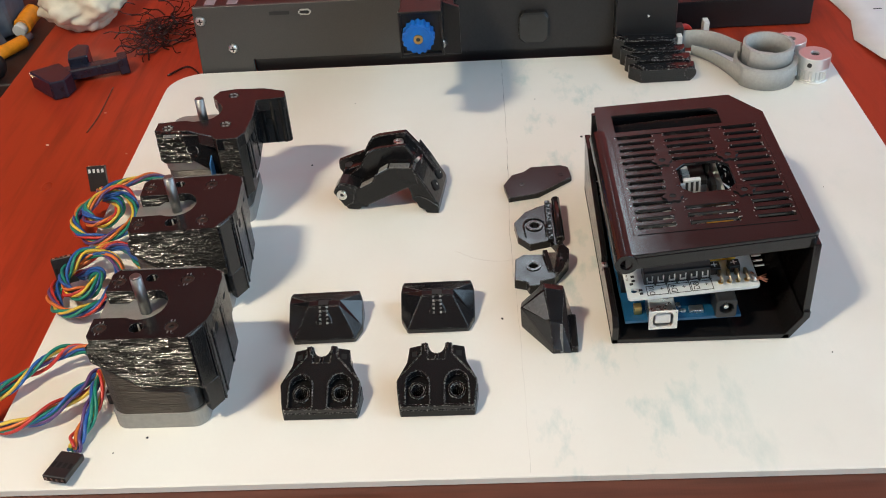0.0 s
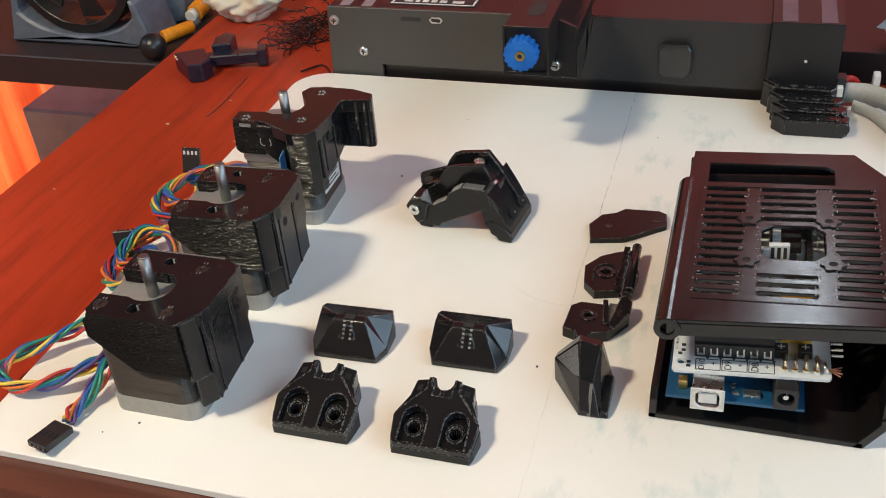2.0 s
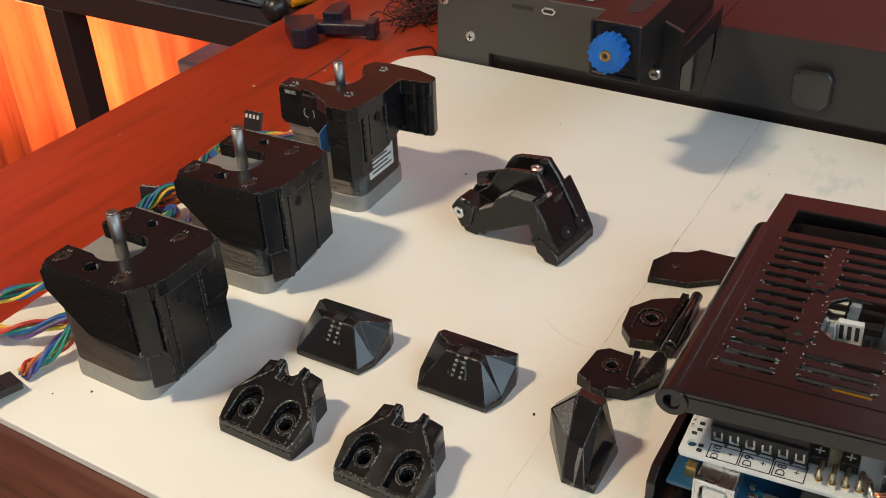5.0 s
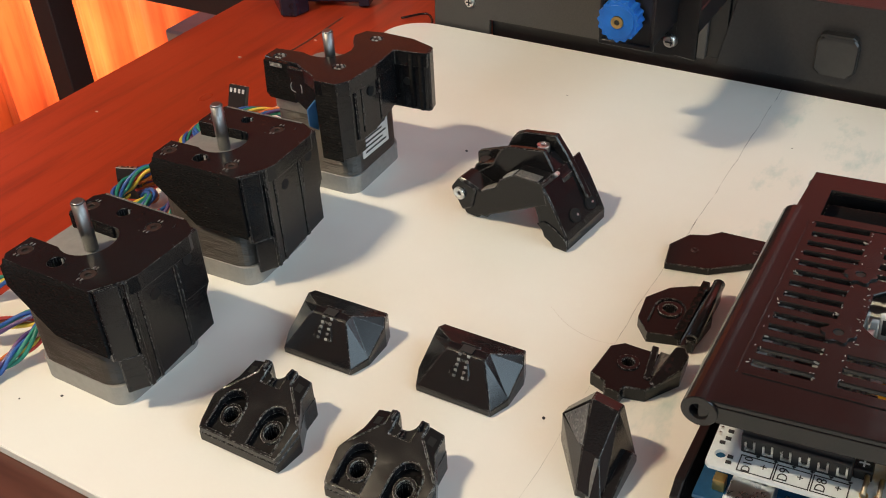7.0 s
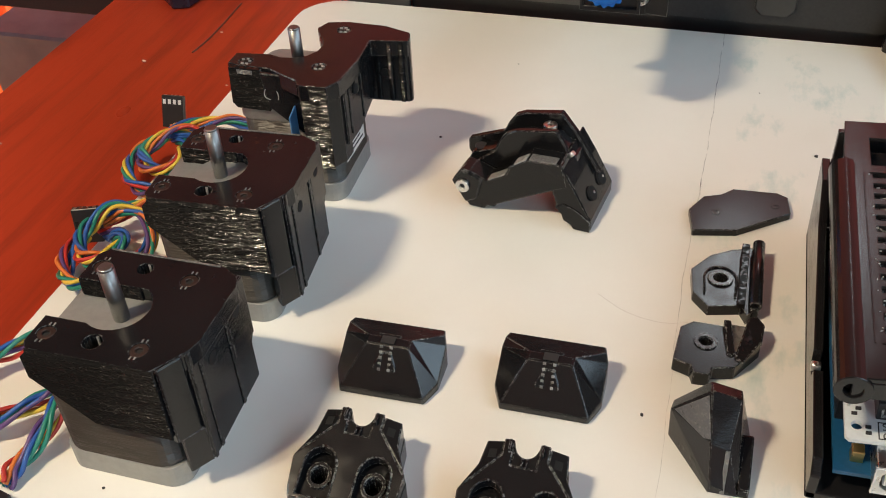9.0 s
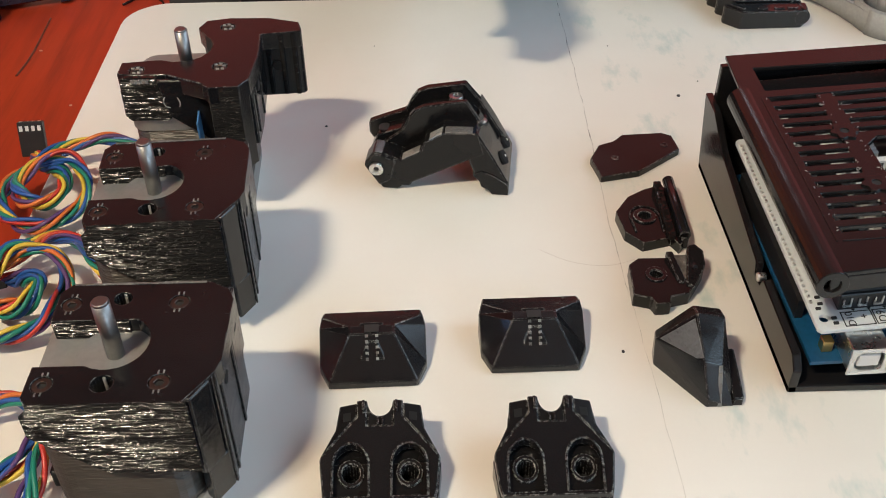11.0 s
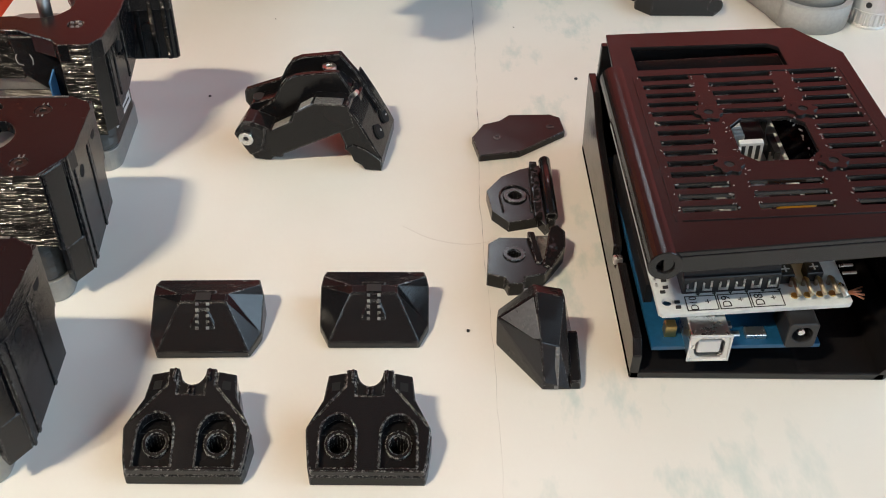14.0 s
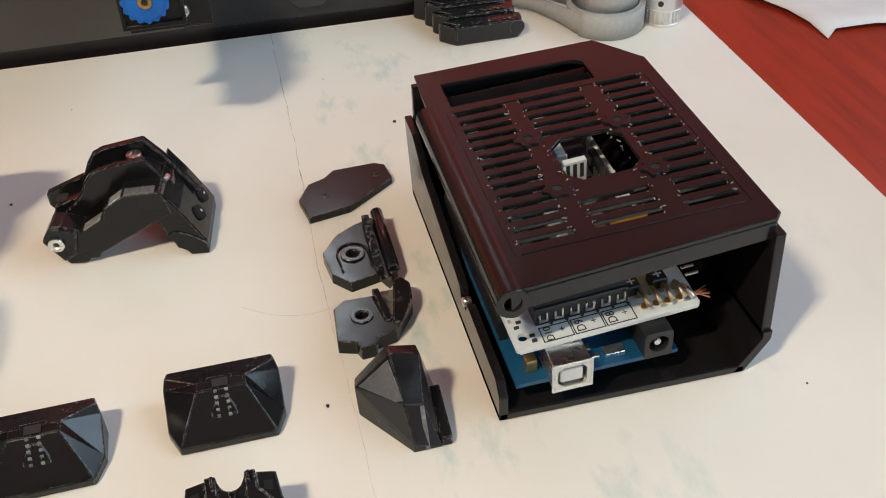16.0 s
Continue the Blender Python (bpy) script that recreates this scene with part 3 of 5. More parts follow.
part("left_block", slab(B(), [[(-147.4, 61.8), (-148.4, 45.5), (-146.6, 43.6), (-131.4, 43.6), (-131.4, 47), (-134, 61.8)]], 454.2, 458.0, along_y), RIDGED, t, "ridged printed block", 0.4)
# Band painted pale where the block sparkles.
part("block_band", box(B(), -143.5, -137, 453.9, 454.3, 59.6, 61.4), SPARKLE, t, "rough band painted pale for its sparkle")
part("gusset", slab(B(), [[(-134, 61), (-131.4, 45.5), (-114, 32), (-113, 33), (-113, 61)]], 453.6, 455.4, along_y), BLACK, t, "", 0.3)
# Pale curls paint the sparkle in the recess.
part("glint_fleck", tube(B(), smooth_line([(-131, 454.2, 55), (-132.6, 453.4, 53), (-132.2, 453.2, 50.5), (-130.5, 453.6, 49.5)]), 0.2, 5), GLINT, t, "pale curl painted as a sparkle")
part("glint_fleck", tube(B(), smooth_line([(-127.5, 453.8, 54), (-126.6, 453.2, 52), (-127.0, 453.4, 50)]), 0.2, 5), GLINT, t, "pale curl painted as a sparkle")
# Blue reflection painted as a thin fin; no tape is there.
part("blue_reflection_fin", slab(B(), [[(447.4, 38), (453.5, 33), (453.5, 48), (447.4, 46)]], -120.6, -120.0, along_x), REFLECTION_BLUE, t, "thin fin painted blue as a reflection")
part("front_pillar", slab(B(), [[(-114.0, 446.2), (-113.6, 446.9), (-104.4, 447.8), (-100.6, 453.6), (-100.4, 461), (-106, 461), (-115.8, 453)]], 24, 61.4), BLACK, t, "", 0.4)
part("pillar_face", slab(B(), [[(-114.0, 446.3), (-102.9, 446.7), (-103.6, 447.6), (-113.8, 447.0)]], 24, 61.6), RIDGED, t, "ridged printed pillar face", 0.2)
part("side_wall", slab(B(), [[(455.5, 61.6), (455.5, 31), (470, 31), (487, 36), (487, 61.6)]], -105.6, -99.4, along_x), BLACK, t, "", 0.5)
for y in (459.5, 473.0):
    part("side_rib", slab(B(), [rib_rect(y, y + 1.2, 34, 61)], -99.5, -98.9, along_x), BLACK, t, "", 0.2)
part("arm", slab(B(), [[(-103, 488), (-85, 489.5), (-83.4, 491), (-85, 497), (-97, 500.6), (-104, 500)]], 33, 61.8), BLACK, t, "hooked arm", 0.5)
for x in (-98, -92.5, -87.5):
    part("arm_rib", box(B(), x, x + 1.8, 487.3, 489.6, 34, 61), RIDGED, t, "", 0.3)
part("bolt_hole_shade", cyl(B(), (-94.2, 488.7, 47), (-94.2, 487.9, 47), 1.9, 14), HOLE_SHADE, t, "near-black fill painting the bolt hole's shade")
part("bolt_hole_shade", cyl(B(), (-99.6, 466.5, 51), (-98.8, 466.5, 51), 2.2, 16), HOLE_SHADE, t, "near-black fill painting the bolt hole's shade")
for x, y in ((-111.5, 461.8), (-112.8, 493.3), (-142.2, 460)):
    socket_screw(t, x, y, 61.6, 2.4, BRONZE)
    # Flecks painted pale as the screw's star of glints.
    for dx, dy in ((-1.6, 1.4), (0.2, 2.0), (1.6, 0.6), (-0.6, -1.8), (1.2, -1.6)):
        part("glint_fleck", slab(B(), [rib_rect(x + dx - 0.55, x + dx + 0.55, y + dy - 0.3, y + dy + 0.3)], 61.4, 62.2), GLINT, t, "pale fleck painted as a glint")
lab = tagged(part("motor_label", box(B(), -106.25, -105.6, 465, 486, 15.5, 29), LABEL), "white paper label with lines of print on the motor", "label")
for k in range(5):
    part("print_line", box(B(), -105.62, -105.5, 467, 484 - 3 * (k % 2), 17.4 + 2.3 * k, 18.3 + 2.3 * k), INK, lab)

# ---- motor cables ----
WIRES = [plain(n, c, 0.38, 0, 0.08) for n, c in (("blue_wire", (0.02, 0.09, 0.32)), ("green_wire", (0.012, 0.20, 0.14)), ("yellow_wire", (0.68, 0.48, 0.06)), ("red_wire", (0.48, 0.035, 0.025)), ("orange_wire", (0.62, 0.16, 0.03)), ("purple_wire", (0.10, 0.05, 0.16)))]


def cable(label, line, strands=8, spread=2.7, turns=5.0, seed=1, end=None):
    """A loose twisted bundle of coloured wires along a line; end: the place and turn of its plug."""
    t = thing("motor_cable", label, "cable", "motor cables")
    centre = smooth_line(line, 10)
    r = random.Random(seed)
    n = len(centre)
    for k in range(strands):
        ph, wob, amp = k * 2 * math.pi / strands, r.uniform(0.6, 1.5), r.uniform(0.75, 1.25)
        pts = []
        for i, p in enumerate(centre):
            d = (centre[min(i + 1, n - 1)] - centre[max(i - 1, 0)]).normalized()
            s = d.cross(Vector((0, 0, 1)))
            s = s.normalized() if s.length > 0.1 else Vector((1, 0, 0))
            u = s.cross(d)
            a = ph + turns * 2 * math.pi * i / n * (1 if wob < 1.1 else 0.8)
            e = spread * amp * (0.75 + 0.35 * math.sin(i * 0.21 * wob + k))
            q = p + e * (math.cos(a) * s + math.sin(a) * u)
            q.z = max(q.z, 0.75)
            pts.append(q)
        part("wire", tube(B(), pts, 0.86, 6), WIRES[k % 6], t)
    return t


def plug(label, m, bright=False):
    """A black crimp housing with four metal contacts."""
    t = thing("plug", label, "plug", "cable plugs")
    t.matrix_basis = m
    part("housing", box(B(), -5.3, 5.3, -7.5, 7.5, -1.6, 1.6), CONN_BLACK, t, "", 0.3)
    for k in range(4):
        part("contact", box(B(), -4.4 + 2.54 * k, -3.2 + 2.54 * k, 7.5, 7.62, -0.6, 0.6), SCREW, t)
        y0, y1 = (3.6, 5.8) if bright else (-1.0, 2.2)
        part("window", box(B(), -4.5 + 2.54 * k, -3.1 + 2.54 * k, y0, y1, 1.58, 1.66), LABEL if bright else HOLE_SHADE, t)
    return t


cable("twisted bundle of coloured motor wires in a wide loop", [(-145, 322, 8), (-152, 334, 13), (-162, 341, 13), (-175, 344, 11), (-188, 336, 9), (-197, 324, 8), (-203, 312, 7), (-197, 302, 6), (-184, 303, 6), (-170, 310, 7), (-159, 319, 10), (-154, 328, 12), (-152, 322, 12), (-153, 309, 8), (-156, 297, 4), (-157, 290, 3)], seed=3)
plug("black four-pole plug lying on the board", pose(-0.1572, 0.2795, 0.0042, 6, 0, 168))
cable("tangled coloured motor wires in a coil", [(-147, 398, 10), (-155, 404, 16), (-166, 420, 14), (-180, 424, 11), (-193, 412, 9), (-199, 396, 7), (-193, 382, 6), (-180, 376, 7), (-168, 382, 9), (-164, 396, 12), (-172, 410, 16), (-184, 410, 18), (-192, 400, 15), (-188, 388, 12), (-177, 386, 12), (-172, 394, 16), (-180, 402, 12), (-190, 405, 8)], turns=6, spread=2.7, seed=5)
plug("grey plug with bright contacts standing in its wires", pose(-0.1948, 0.4045, 0.0125, 78, 0, 20))
cable("tangled coloured motor wires with a black plug", [(-148, 476, 8), (-158, 484, 12), (-172, 488, 13), (-186, 486, 12), (-200, 474, 10), (-207, 458, 7), (-200, 443, 6), (-186, 438, 7), (-174, 446, 9), (-172, 460, 13), (-182, 472, 16), (-195, 468, 15), (-200, 456, 12), (-190, 447, 11), (-180, 452, 13), (-184, 466, 12), (-196, 478, 8), (-203, 489, 6)], turns=6, spread=2.6, seed=9)
plug("black four-pole plug standing upright in its wires", pose(-0.2035, 0.492, 0.012, 68, 0, 4), True)


# ---- printed clamp brackets, a pair ----
def clamp_bracket(label, at):
    """Sloping clamp bracket with two arched pockets, bolt holes and a notched back."""
    t = thing("clamp_bracket", label, "bracket", "pair of clamp brackets", at)

    def rise(x, y):
        return 6.2 + max(0.0, y) * 0.44

    def floor_of(x, y):
        return 4.0 + max(0.0, y) * 0.36

    def wing_top(x, y):
        away = max(0.0, (abs(x) - 18.2) * 0.713 + (y - 11.5) * 0.701)
        return rise(x, y) - 0.1 - 0.36 * away

    arc = [(3.9 * math.cos(radians(a)), 28 + 4.4 * math.sin(radians(a))) for a in range(0, -181, -20)]
    plan = [(-16.4, 0), (16.4, 0), (17.2, 3), (18.2, 11.5), (13.6, 20), (12.6, 28)] + arc + [(-12.6, 28), (-13.6, 20), (-18.2, 11.5), (-17.2, 3)]
    bolt = [ring(-8.7, 8.6, 2.7, 18), ring(8.7, 8.6, 2.7, 18)]
    part("base", slab(B(), [plan] + bolt, 0, lambda x, y: min(floor_of(x, y), 8.4 if abs(x) > 9 and y > 15 else 99)), SMOOTH_BLACK, t, "", 0.25)
    arch = [[(c + 5.3 * math.cos(radians(a)), 9.4 + 6.2 * math.sin(radians(a))) for a in range(0, 181, 18)] + [(c - 5.3, 1.4), (c + 5.3, 1.4)] for c in (-8.7, 8.7)]
    upper = [(-16.2, 0.2), (16.2, 0.2), (17.0, 3.1), (18.0, 11.5), (7.0, 23), (7.0, 27.8), (3.9, 27.8), (3.9, 20.6), (-3.9, 20.6), (-3.9, 27.8), (-7.0, 27.8), (-7.0, 23), (-18.0, 11.5), (-17.0, 3.1)]
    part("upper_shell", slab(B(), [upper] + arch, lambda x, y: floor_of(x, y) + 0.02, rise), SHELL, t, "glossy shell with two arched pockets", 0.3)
    for c, pocket in zip((-8.7, 8.7), arch):
        bm = slab(B(), [ring(c, 8.6, 4.0, 22), ring(c, 8.6, 2.7, 22)], lambda x, y: floor_of(x, y) - 0.2, lambda x, y: floor_of(x, y) + 0.8)
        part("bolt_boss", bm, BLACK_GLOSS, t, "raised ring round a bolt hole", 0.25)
        # Near-black floor paints the shade down the bolt hole.
        part("bolt_floor", slab(B(), [ring(c, 8.6, 2.68, 18)], 0.1, 1.2), HOLE_SHADE, t, "near-black fill painting the bolt hole's shade")
        part("pocket_lip", tube(B(), [(x, y, rise(x, y) + 0.06) for x, y in [pocket[-1]] + pocket[:-1]], 0.34, 5), BLACK_GLOSS, t)
    for s in (-1, 1):
        wing = [(s * 17.9, 11.7), (s * 7.05, 23.05), (s * 7.05, 27.8), (s * 12.4, 27.8), (s * 13.4, 20.0)]
        part("wing", slab(B(), [wing], 3.0, wing_top), SMOOTH_BLACK, t, "slanting side wing", 0.25)
        x, y = s * 10.0, 23.6
        # Near-black block paints the square hole's shade.
        part("wing_hole_shade", slab(B(), [rib_rect(x - 1.2, x + 1.2, y - 1.4, y + 1.4)], wing_top(x, y) - 3.5, lambda x, y: wing_top(x, y) + 0.05), HOLE_SHADE, t, "near-black block painting the square hole's shade")
        part("post_rib", box(B(), s * 5.0 - 0.4, s * 5.0 + 0.4, 24.0, 27.6, 16.5, 18.9), BLACK_GLOSS, t, "", 0.2)
    saddle = [(3.86, 20.7), (3.86, 27.9)] + [(x * 0.98, y - 0.05) for x, y in arc[1:-1]] + [(-3.86, 27.9), (-3.86, 20.7)]
    part("saddle", slab(B(), [saddle], 8.0, lambda x, y: 7.0 + 0.38 * y), SMOOTH_BLACK, t, "notched saddle", 0.2)
    for x in (-0.6, 0.8):
        part("tooth", box(B(), x - 0.3, x + 0.3, 20.3, 23.4, 9, 16.4), BLACK_GLOSS, t, "", 0.15)
    return t


clamp_bracket("black printed clamp bracket beside the motor", (-51.0, 305.8, 0))
clamp_bracket("black printed clamp bracket with two bolt holes", (0.9, 305.8, 0))


# ---- hipped wedge covers, a pair ----
def wedge_cover(label, at, rz=0.0):
    """Hipped block with a keyed slot in its crown."""
    t = thing("wedge_cover", label, "wedge", "pair of wedge covers", at, rz)
    bm = B()
    foot = [(-14.8, 0.4), (14.8, 0.4), (18.0, 8), (18.2, 20), (16.5, 25.5), (-16.5, 25.5), (-18.2, 20), (-18.0, 8)]
    heights = [2.6, 2.6, 3.5, 9.5, 11.5, 11.5, 9.5, 3.5]
    low = [bm.verts.new(Vector((x, y, 0)) * MM) for x, y in foot]
    eave = [bm.verts.new(Vector((x, y, z)) * MM) for (x, y), z in zip(foot, heights)]
    back = [bm.verts.new(Vector(p) * MM) for p in ((17.2, 22.0, 12.6), (-17.2, 22.0, 12.6))]
    crown = [bm.verts.new(Vector(p) * MM) for p in ((-7.4, 11.0, 15.0), (7.4, 11.0, 15.0), (7.4, 14.5, 15.2), (-7.4, 14.5, 15.2))]
    bm.faces.new(low[::-1])
    for i in range(8):
        bm.faces.new((low[i], low[(i + 1) % 8], eave[(i + 1) % 8], eave[i]))
    bm.faces.new((eave[0], eave[1], crown[1], crown[0]))
    bm.faces.new((eave[1], eave[2], crown[1]))
    bm.faces.new((eave[2], eave[3], crown[2], crown[1]))
    bm.faces.new((eave[3], back[0], crown[2]))
    bm.faces.new((eave[3], eave[4], back[0]))
    bm.faces.new((back[0], eave[4], eave[5], back[1]))
    bm.faces.new((back[0], back[1], crown[3], crown[2]))
    bm.faces.new((eave[5], eave[6], back[1]))
    bm.faces.new((eave[6], crown[3], back[1]))
    bm.faces.new((eave[6], eave[7], crown[0], crown[3]))
    bm.faces.new((eave[7], eave[0], crown[0]))
    bm.faces.new(crown)
    part("hipped_body", bm, BLACK_GLOSS, t, "", 0.35)
    part("keyed_boss", slab(B(), [[(-4, 5.2), (-1.2, 5.2), (-1.2, 9), (1.2, 9), (1.2, 5.2), (4, 5.2), (4, 16), (-4, 16)]], 6.0, lambda x, y: min(15.6, 2.9 + 1.17 * y)), SMOOTH_BLACK, t, "keyed boss", 0.3)
    part("slot", box(B(), -2.4, 2.4, 11.2, 14.6, 15.5, 15.75), INK, t, "dark slot")
    # Rungs painted pale for the glitter below the crown.
    for k in range(5):
        y = 5.0 + 1.25 * k
        for x in (-1.7, 1.7):
            part("rung", box(B(), x - 0.5, x + 0.5, y, y + 0.5, 2.6 + 1.17 * y, 3.5 + 1.17 * y), GLINT if (k + (x > 0)) % 2 else SPARKLE, t, "pale fleck painted as a glint")
    return t


wedge_cover("black printed wedge cover near the motor", (-54.3, 354.5, 0), 1.5)
wedge_cover("black printed wedge cover with a keyed crown", (0.2, 359.6, 0), 0.8)

# ---- hinged arm bracket ----
t = thing("arm_bracket", "black printed arched arm bracket held by bolts", "bracket", "", (0, 459.5, 0), -7.5)
cheek = [(-61, 12.4), (-57, 18.2), (-53.3, 17.7), (-45.6, 14.9), (-37.5, 19.7), (-36, 24.3), (-34, 25.3), (-28.5, 28.9), (-14, 29.4), (-11.3, 19.4), (-18, 16.3), (-41.4, 3.9), (-42.4, 2.0), (-46, 2.0), (-47, 0.2), (-53.8, 0.2)]
part("front_cheek", slab(B(), [cheek], 0, 10, along_y), SMOOTH_BLACK, t, "", 0.5)
part("lobe", slab(B(), [[(-61, 12.2), (-57, 18.0), (-53.3, 17.5), (-47.5, 15.2), (-50, 5), (-55, 2.5)]], -1.2, 0.05, along_y), SMOOTH_BLACK, t, "rounded bolt lobe", 0.5)
# Ledges painted pale for the glints on the cheek's top.
for ledge in ([(-45.3, 13.2), (-38.0, 17.6), (-38.0, 19.9), (-45.3, 15.4)], [(-33.8, 23.6), (-28.8, 27.0), (-28.8, 29.2), (-33.8, 25.9)]):
    part("glint_ledge", slab(B(), [ledge], 0.3, 4.6, along_y), GLINT, t, "rough ledge painted pale for its glints")
part("glint_ledge", slab(B(), [[(-27.5, 28.4), (-16.5, 28.8), (-16.5, 29.8), (-27.5, 29.4)]], 0.3, 4.6, along_y), SPARKLE, t, "rough ledge painted greyish for fainter glints")
part("hood_front", slab(B(), [[(-60, 13.6), (-55, 16), (-46.4, 23)] + [(-43.2, 29.8), (-41, 32.6), (-37, 34.7), (-31, 36), (-19.8, 38), (-15, 30.3), (-10, 20), (-18, 17.5), (-41, 7), (-53, 5)]], 10, 12.6, along_y), SMOOTH_BLACK, t, "curved hood plate", 0.5)
part("channel", slab(B(), [[(-60, 12), (-57, 18.6), (-47, 22.4), (-42, 27.5), (-36, 31), (-21, 33), (-12, 26), (-10, 20), (-18, 18), (-41, 7.5), (-53, 6)]], 12.6, 20.6, along_y), BLACK_GLOSS, t, "sunken channel", 0.3)
part("hood_back", slab(B(), [[(-62, 14), (-62, 19.4), (-57, 21.6), (-46, 26.2), (-43.5, 31.5), (-41, 35), (-37, 37), (-21, 40), (-14.7, 32.2), (-3.7, 14.5), (-10, 17), (-18, 17.8), (-41, 7), (-47, 0.2), (-53, 0.2)]], 20.6, 24, along_y), SMOOTH_BLACK, t, "curved hood plate", 0.5)
flange = [(-15, 30), (-9, 20.3), (-2.6, 8.4), (-1.2, 5.4), (-1.2, 0.2), (-8.1, 0.2), (-9.4, 2.2), (-12.6, 3.8), (-13.4, 6.5), (-16.0, 8.6), (-16.2, 11.5), (-18, 16.4)]
part("flange", slab(B(), [flange], 0.1, 31, along_y), SMOOTH_BLACK, t, "sloping bolt flange", 0.6)
part("leg_face", slab(B(), [[(-16.1, 9.4), (-12.6, 11.6), (-7.4, 9.6), (-2.4, 6.0), (-1.3, 5.0), (-1.3, 0.3), (-8.0, 0.3), (-9.4, 2.4), (-12.5, 4.0), (-13.3, 6.7)]], -0.5, 0.1, along_y), SMOOTH_BLACK, t, "", 0.15)
for y in (10.5, 22.5):
    for z, dx in ((11.5, 0.0),):
        h = part("bolt_hole_shade", cyl(B(), (-5.4, y, z - 0.4), (-3.55, y, z + 0.72), 3.1, 18), HOLE_SHADE, t, "near-black fill painting the bolt hole's shade")
        part("bolt_end", cyl(B(), (-4.0, y + 1.0, z + 0.2), (-3.3, y + 1.0, z + 0.65), 0.6, 10), SCREW, h)
s = part("bolt", slab(B(), [ring(-55.8, 11.2, 3.0, 20), ring(-55.8, 11.2, 1.3, 6)], -2.4, -1.2, along_y), SCREW, t, "bright cap bolt", 0.3)
part("socket", slab(B(), [ring(-55.8, 11.2, 1.3, 6)], -1.6, -1.3, along_y), INK, s)
s = part("bolt", slab(B(), [ring(-24.6, 17.2, 2.8, 20), ring(-24.6, 17.2, 1.2, 6)], 33.4, 36.4), SCREW, t, "bright cap bolt", 0.3)
part("socket", slab(B(), [ring(-24.6, 17.2, 1.2, 6)], 33.4, 35.6), INK, s)
part("bolt", cyl(B(), (-14.0, 8.5, 28.6), (-11.8, 8.5, 31.0), 1.0, 10), SCREW, t, "bright bolt end")
part("cavity", slab(B(), [ring(-54.5, 16.6, 2.6, 16)], 19.6, 20.2), INK, t, "dark round cavity")

# ---- small printed parts in a row ----
t = thing("flat_plate", "thin black printed hexagonal cover plate", "plate")
part("sheet", slab(B(), [[(35.8, 480.5), (38.4, 466.8), (55.5, 470.4), (75.5, 486), (74.2, 496.8), (70.5, 499), (52, 498), (47.5, 493.2), (40.8, 490.4)]], 0, 3.2), SMOOTH_BLACK, t, "", 0.3)
for x, y in ((46.5, 480.5), (69.5, 489.5)):
    part("dimple", washer(B(), x, y, 0.9, 1.7, 3.1, 3.4, 12), BLACK_GLOSS, t)

t = thing("ring_bracket", "black printed bracket with a ring and a rod", "bracket")
part("base", slab(B(), [[(40.2, 441), (41.8, 428.4), (47.8, 421.4), (59, 424.4), (61.4, 419.6), (64.6, 423.6), (66.6, 440), (62, 458.6), (54, 455.5), (46.5, 450.6)], ring(51, 437.4, 2.6, 18)], 0, 4.6), SMOOTH_BLACK, t, "", 0.4)
bm = slab(B(), [ring(51, 437.4, 4.6, 24), ring(51, 437.4, 2.6, 24)], 4.4, 5.4)
part("collar", bm, BLACK_GLOSS, t, "raised ring round the hole", 0.2)
part("arch", tube(B(), [(46.0, 428, 4.9)] + [(51 + 5.9 * math.cos(radians(a)), 437.6 + 6.4 * math.sin(radians(a)), 4.9) for a in range(180, -1, -20)] + [(56.8, 428, 4.9)], 0.5, 5), BLACK_GLOSS, t)
part("rod", cyl(B(), (64.0, 423.4, 5.8), (63.6, 457.0, 8.2), 2.3, 16), BLACK_GLOSS, t, "glossy rod along the edge", 0.3)
part("rib", slab(B(), [[(423, 4), (456, 4), (456, 8.4), (423, 6.4)]], 57.6, 60.4, along_x), RIDGED, t, "", 0.3)
part("rib", slab(B(), [[(422, 0.5), (456, 0.5), (456, 8.0), (422, 6.0)]], 62.4, 65.2, along_x), SMOOTH_BLACK, t, "", 0.3)

t = thing("hook_bracket", "black printed bracket with a hooked fin", "bracket")
part("base", slab(B(), [[(39.4, 407.6), (38.3, 391.2), (44.4, 389.2), (45.6, 386.0), (51.0, 386.4), (51.4, 389.6), (58.6, 391.4), (66.6, 404), (66.0, 413), (61, 411), (43.5, 411.2)], ring(48.4, 401.6, 2.4, 16)], 0, 5.8), SMOOTH_BLACK, t, "", 0.4)
part("collar", slab(B(), [ring(48.4, 401.6, 4.0, 20), ring(48.4, 401.6, 2.4, 20)], 5.7, 6.3), BLACK_GLOSS, t)
part("fin", slab(B(), [[(53.6, 411.6), (56.0, 411.6), (58.4, 397.6), (57.2, 396.0), (55.6, 397.0)]], 5.6, lambda x, y: 6.4 + (y - 396) * 0.14), BLACK_GLOSS, t, "glossy upright fin", 0.35)
part("fin", slab(B(), [[(58.2, 395.4), (61.0, 393.6), (66.8, 404), (67.2, 410.5), (64.6, 413.6), (61.6, 412.6)]], 5.6, lambda x, y: 6.4 + (y - 394) * 0.2), BLACK_GLOSS, t, "glossy hooked fin", 0.45)
part("groove", slab(B(), [[(57.4, 399), (58.8, 399), (62.0, 412), (56.6, 412)]], 5.7, 6.1), SPARKLE, t, "rough groove")

t = thing("corner_wedge", "black printed faceted corner wedge with a pale glare face", "wedge")
bm = B()
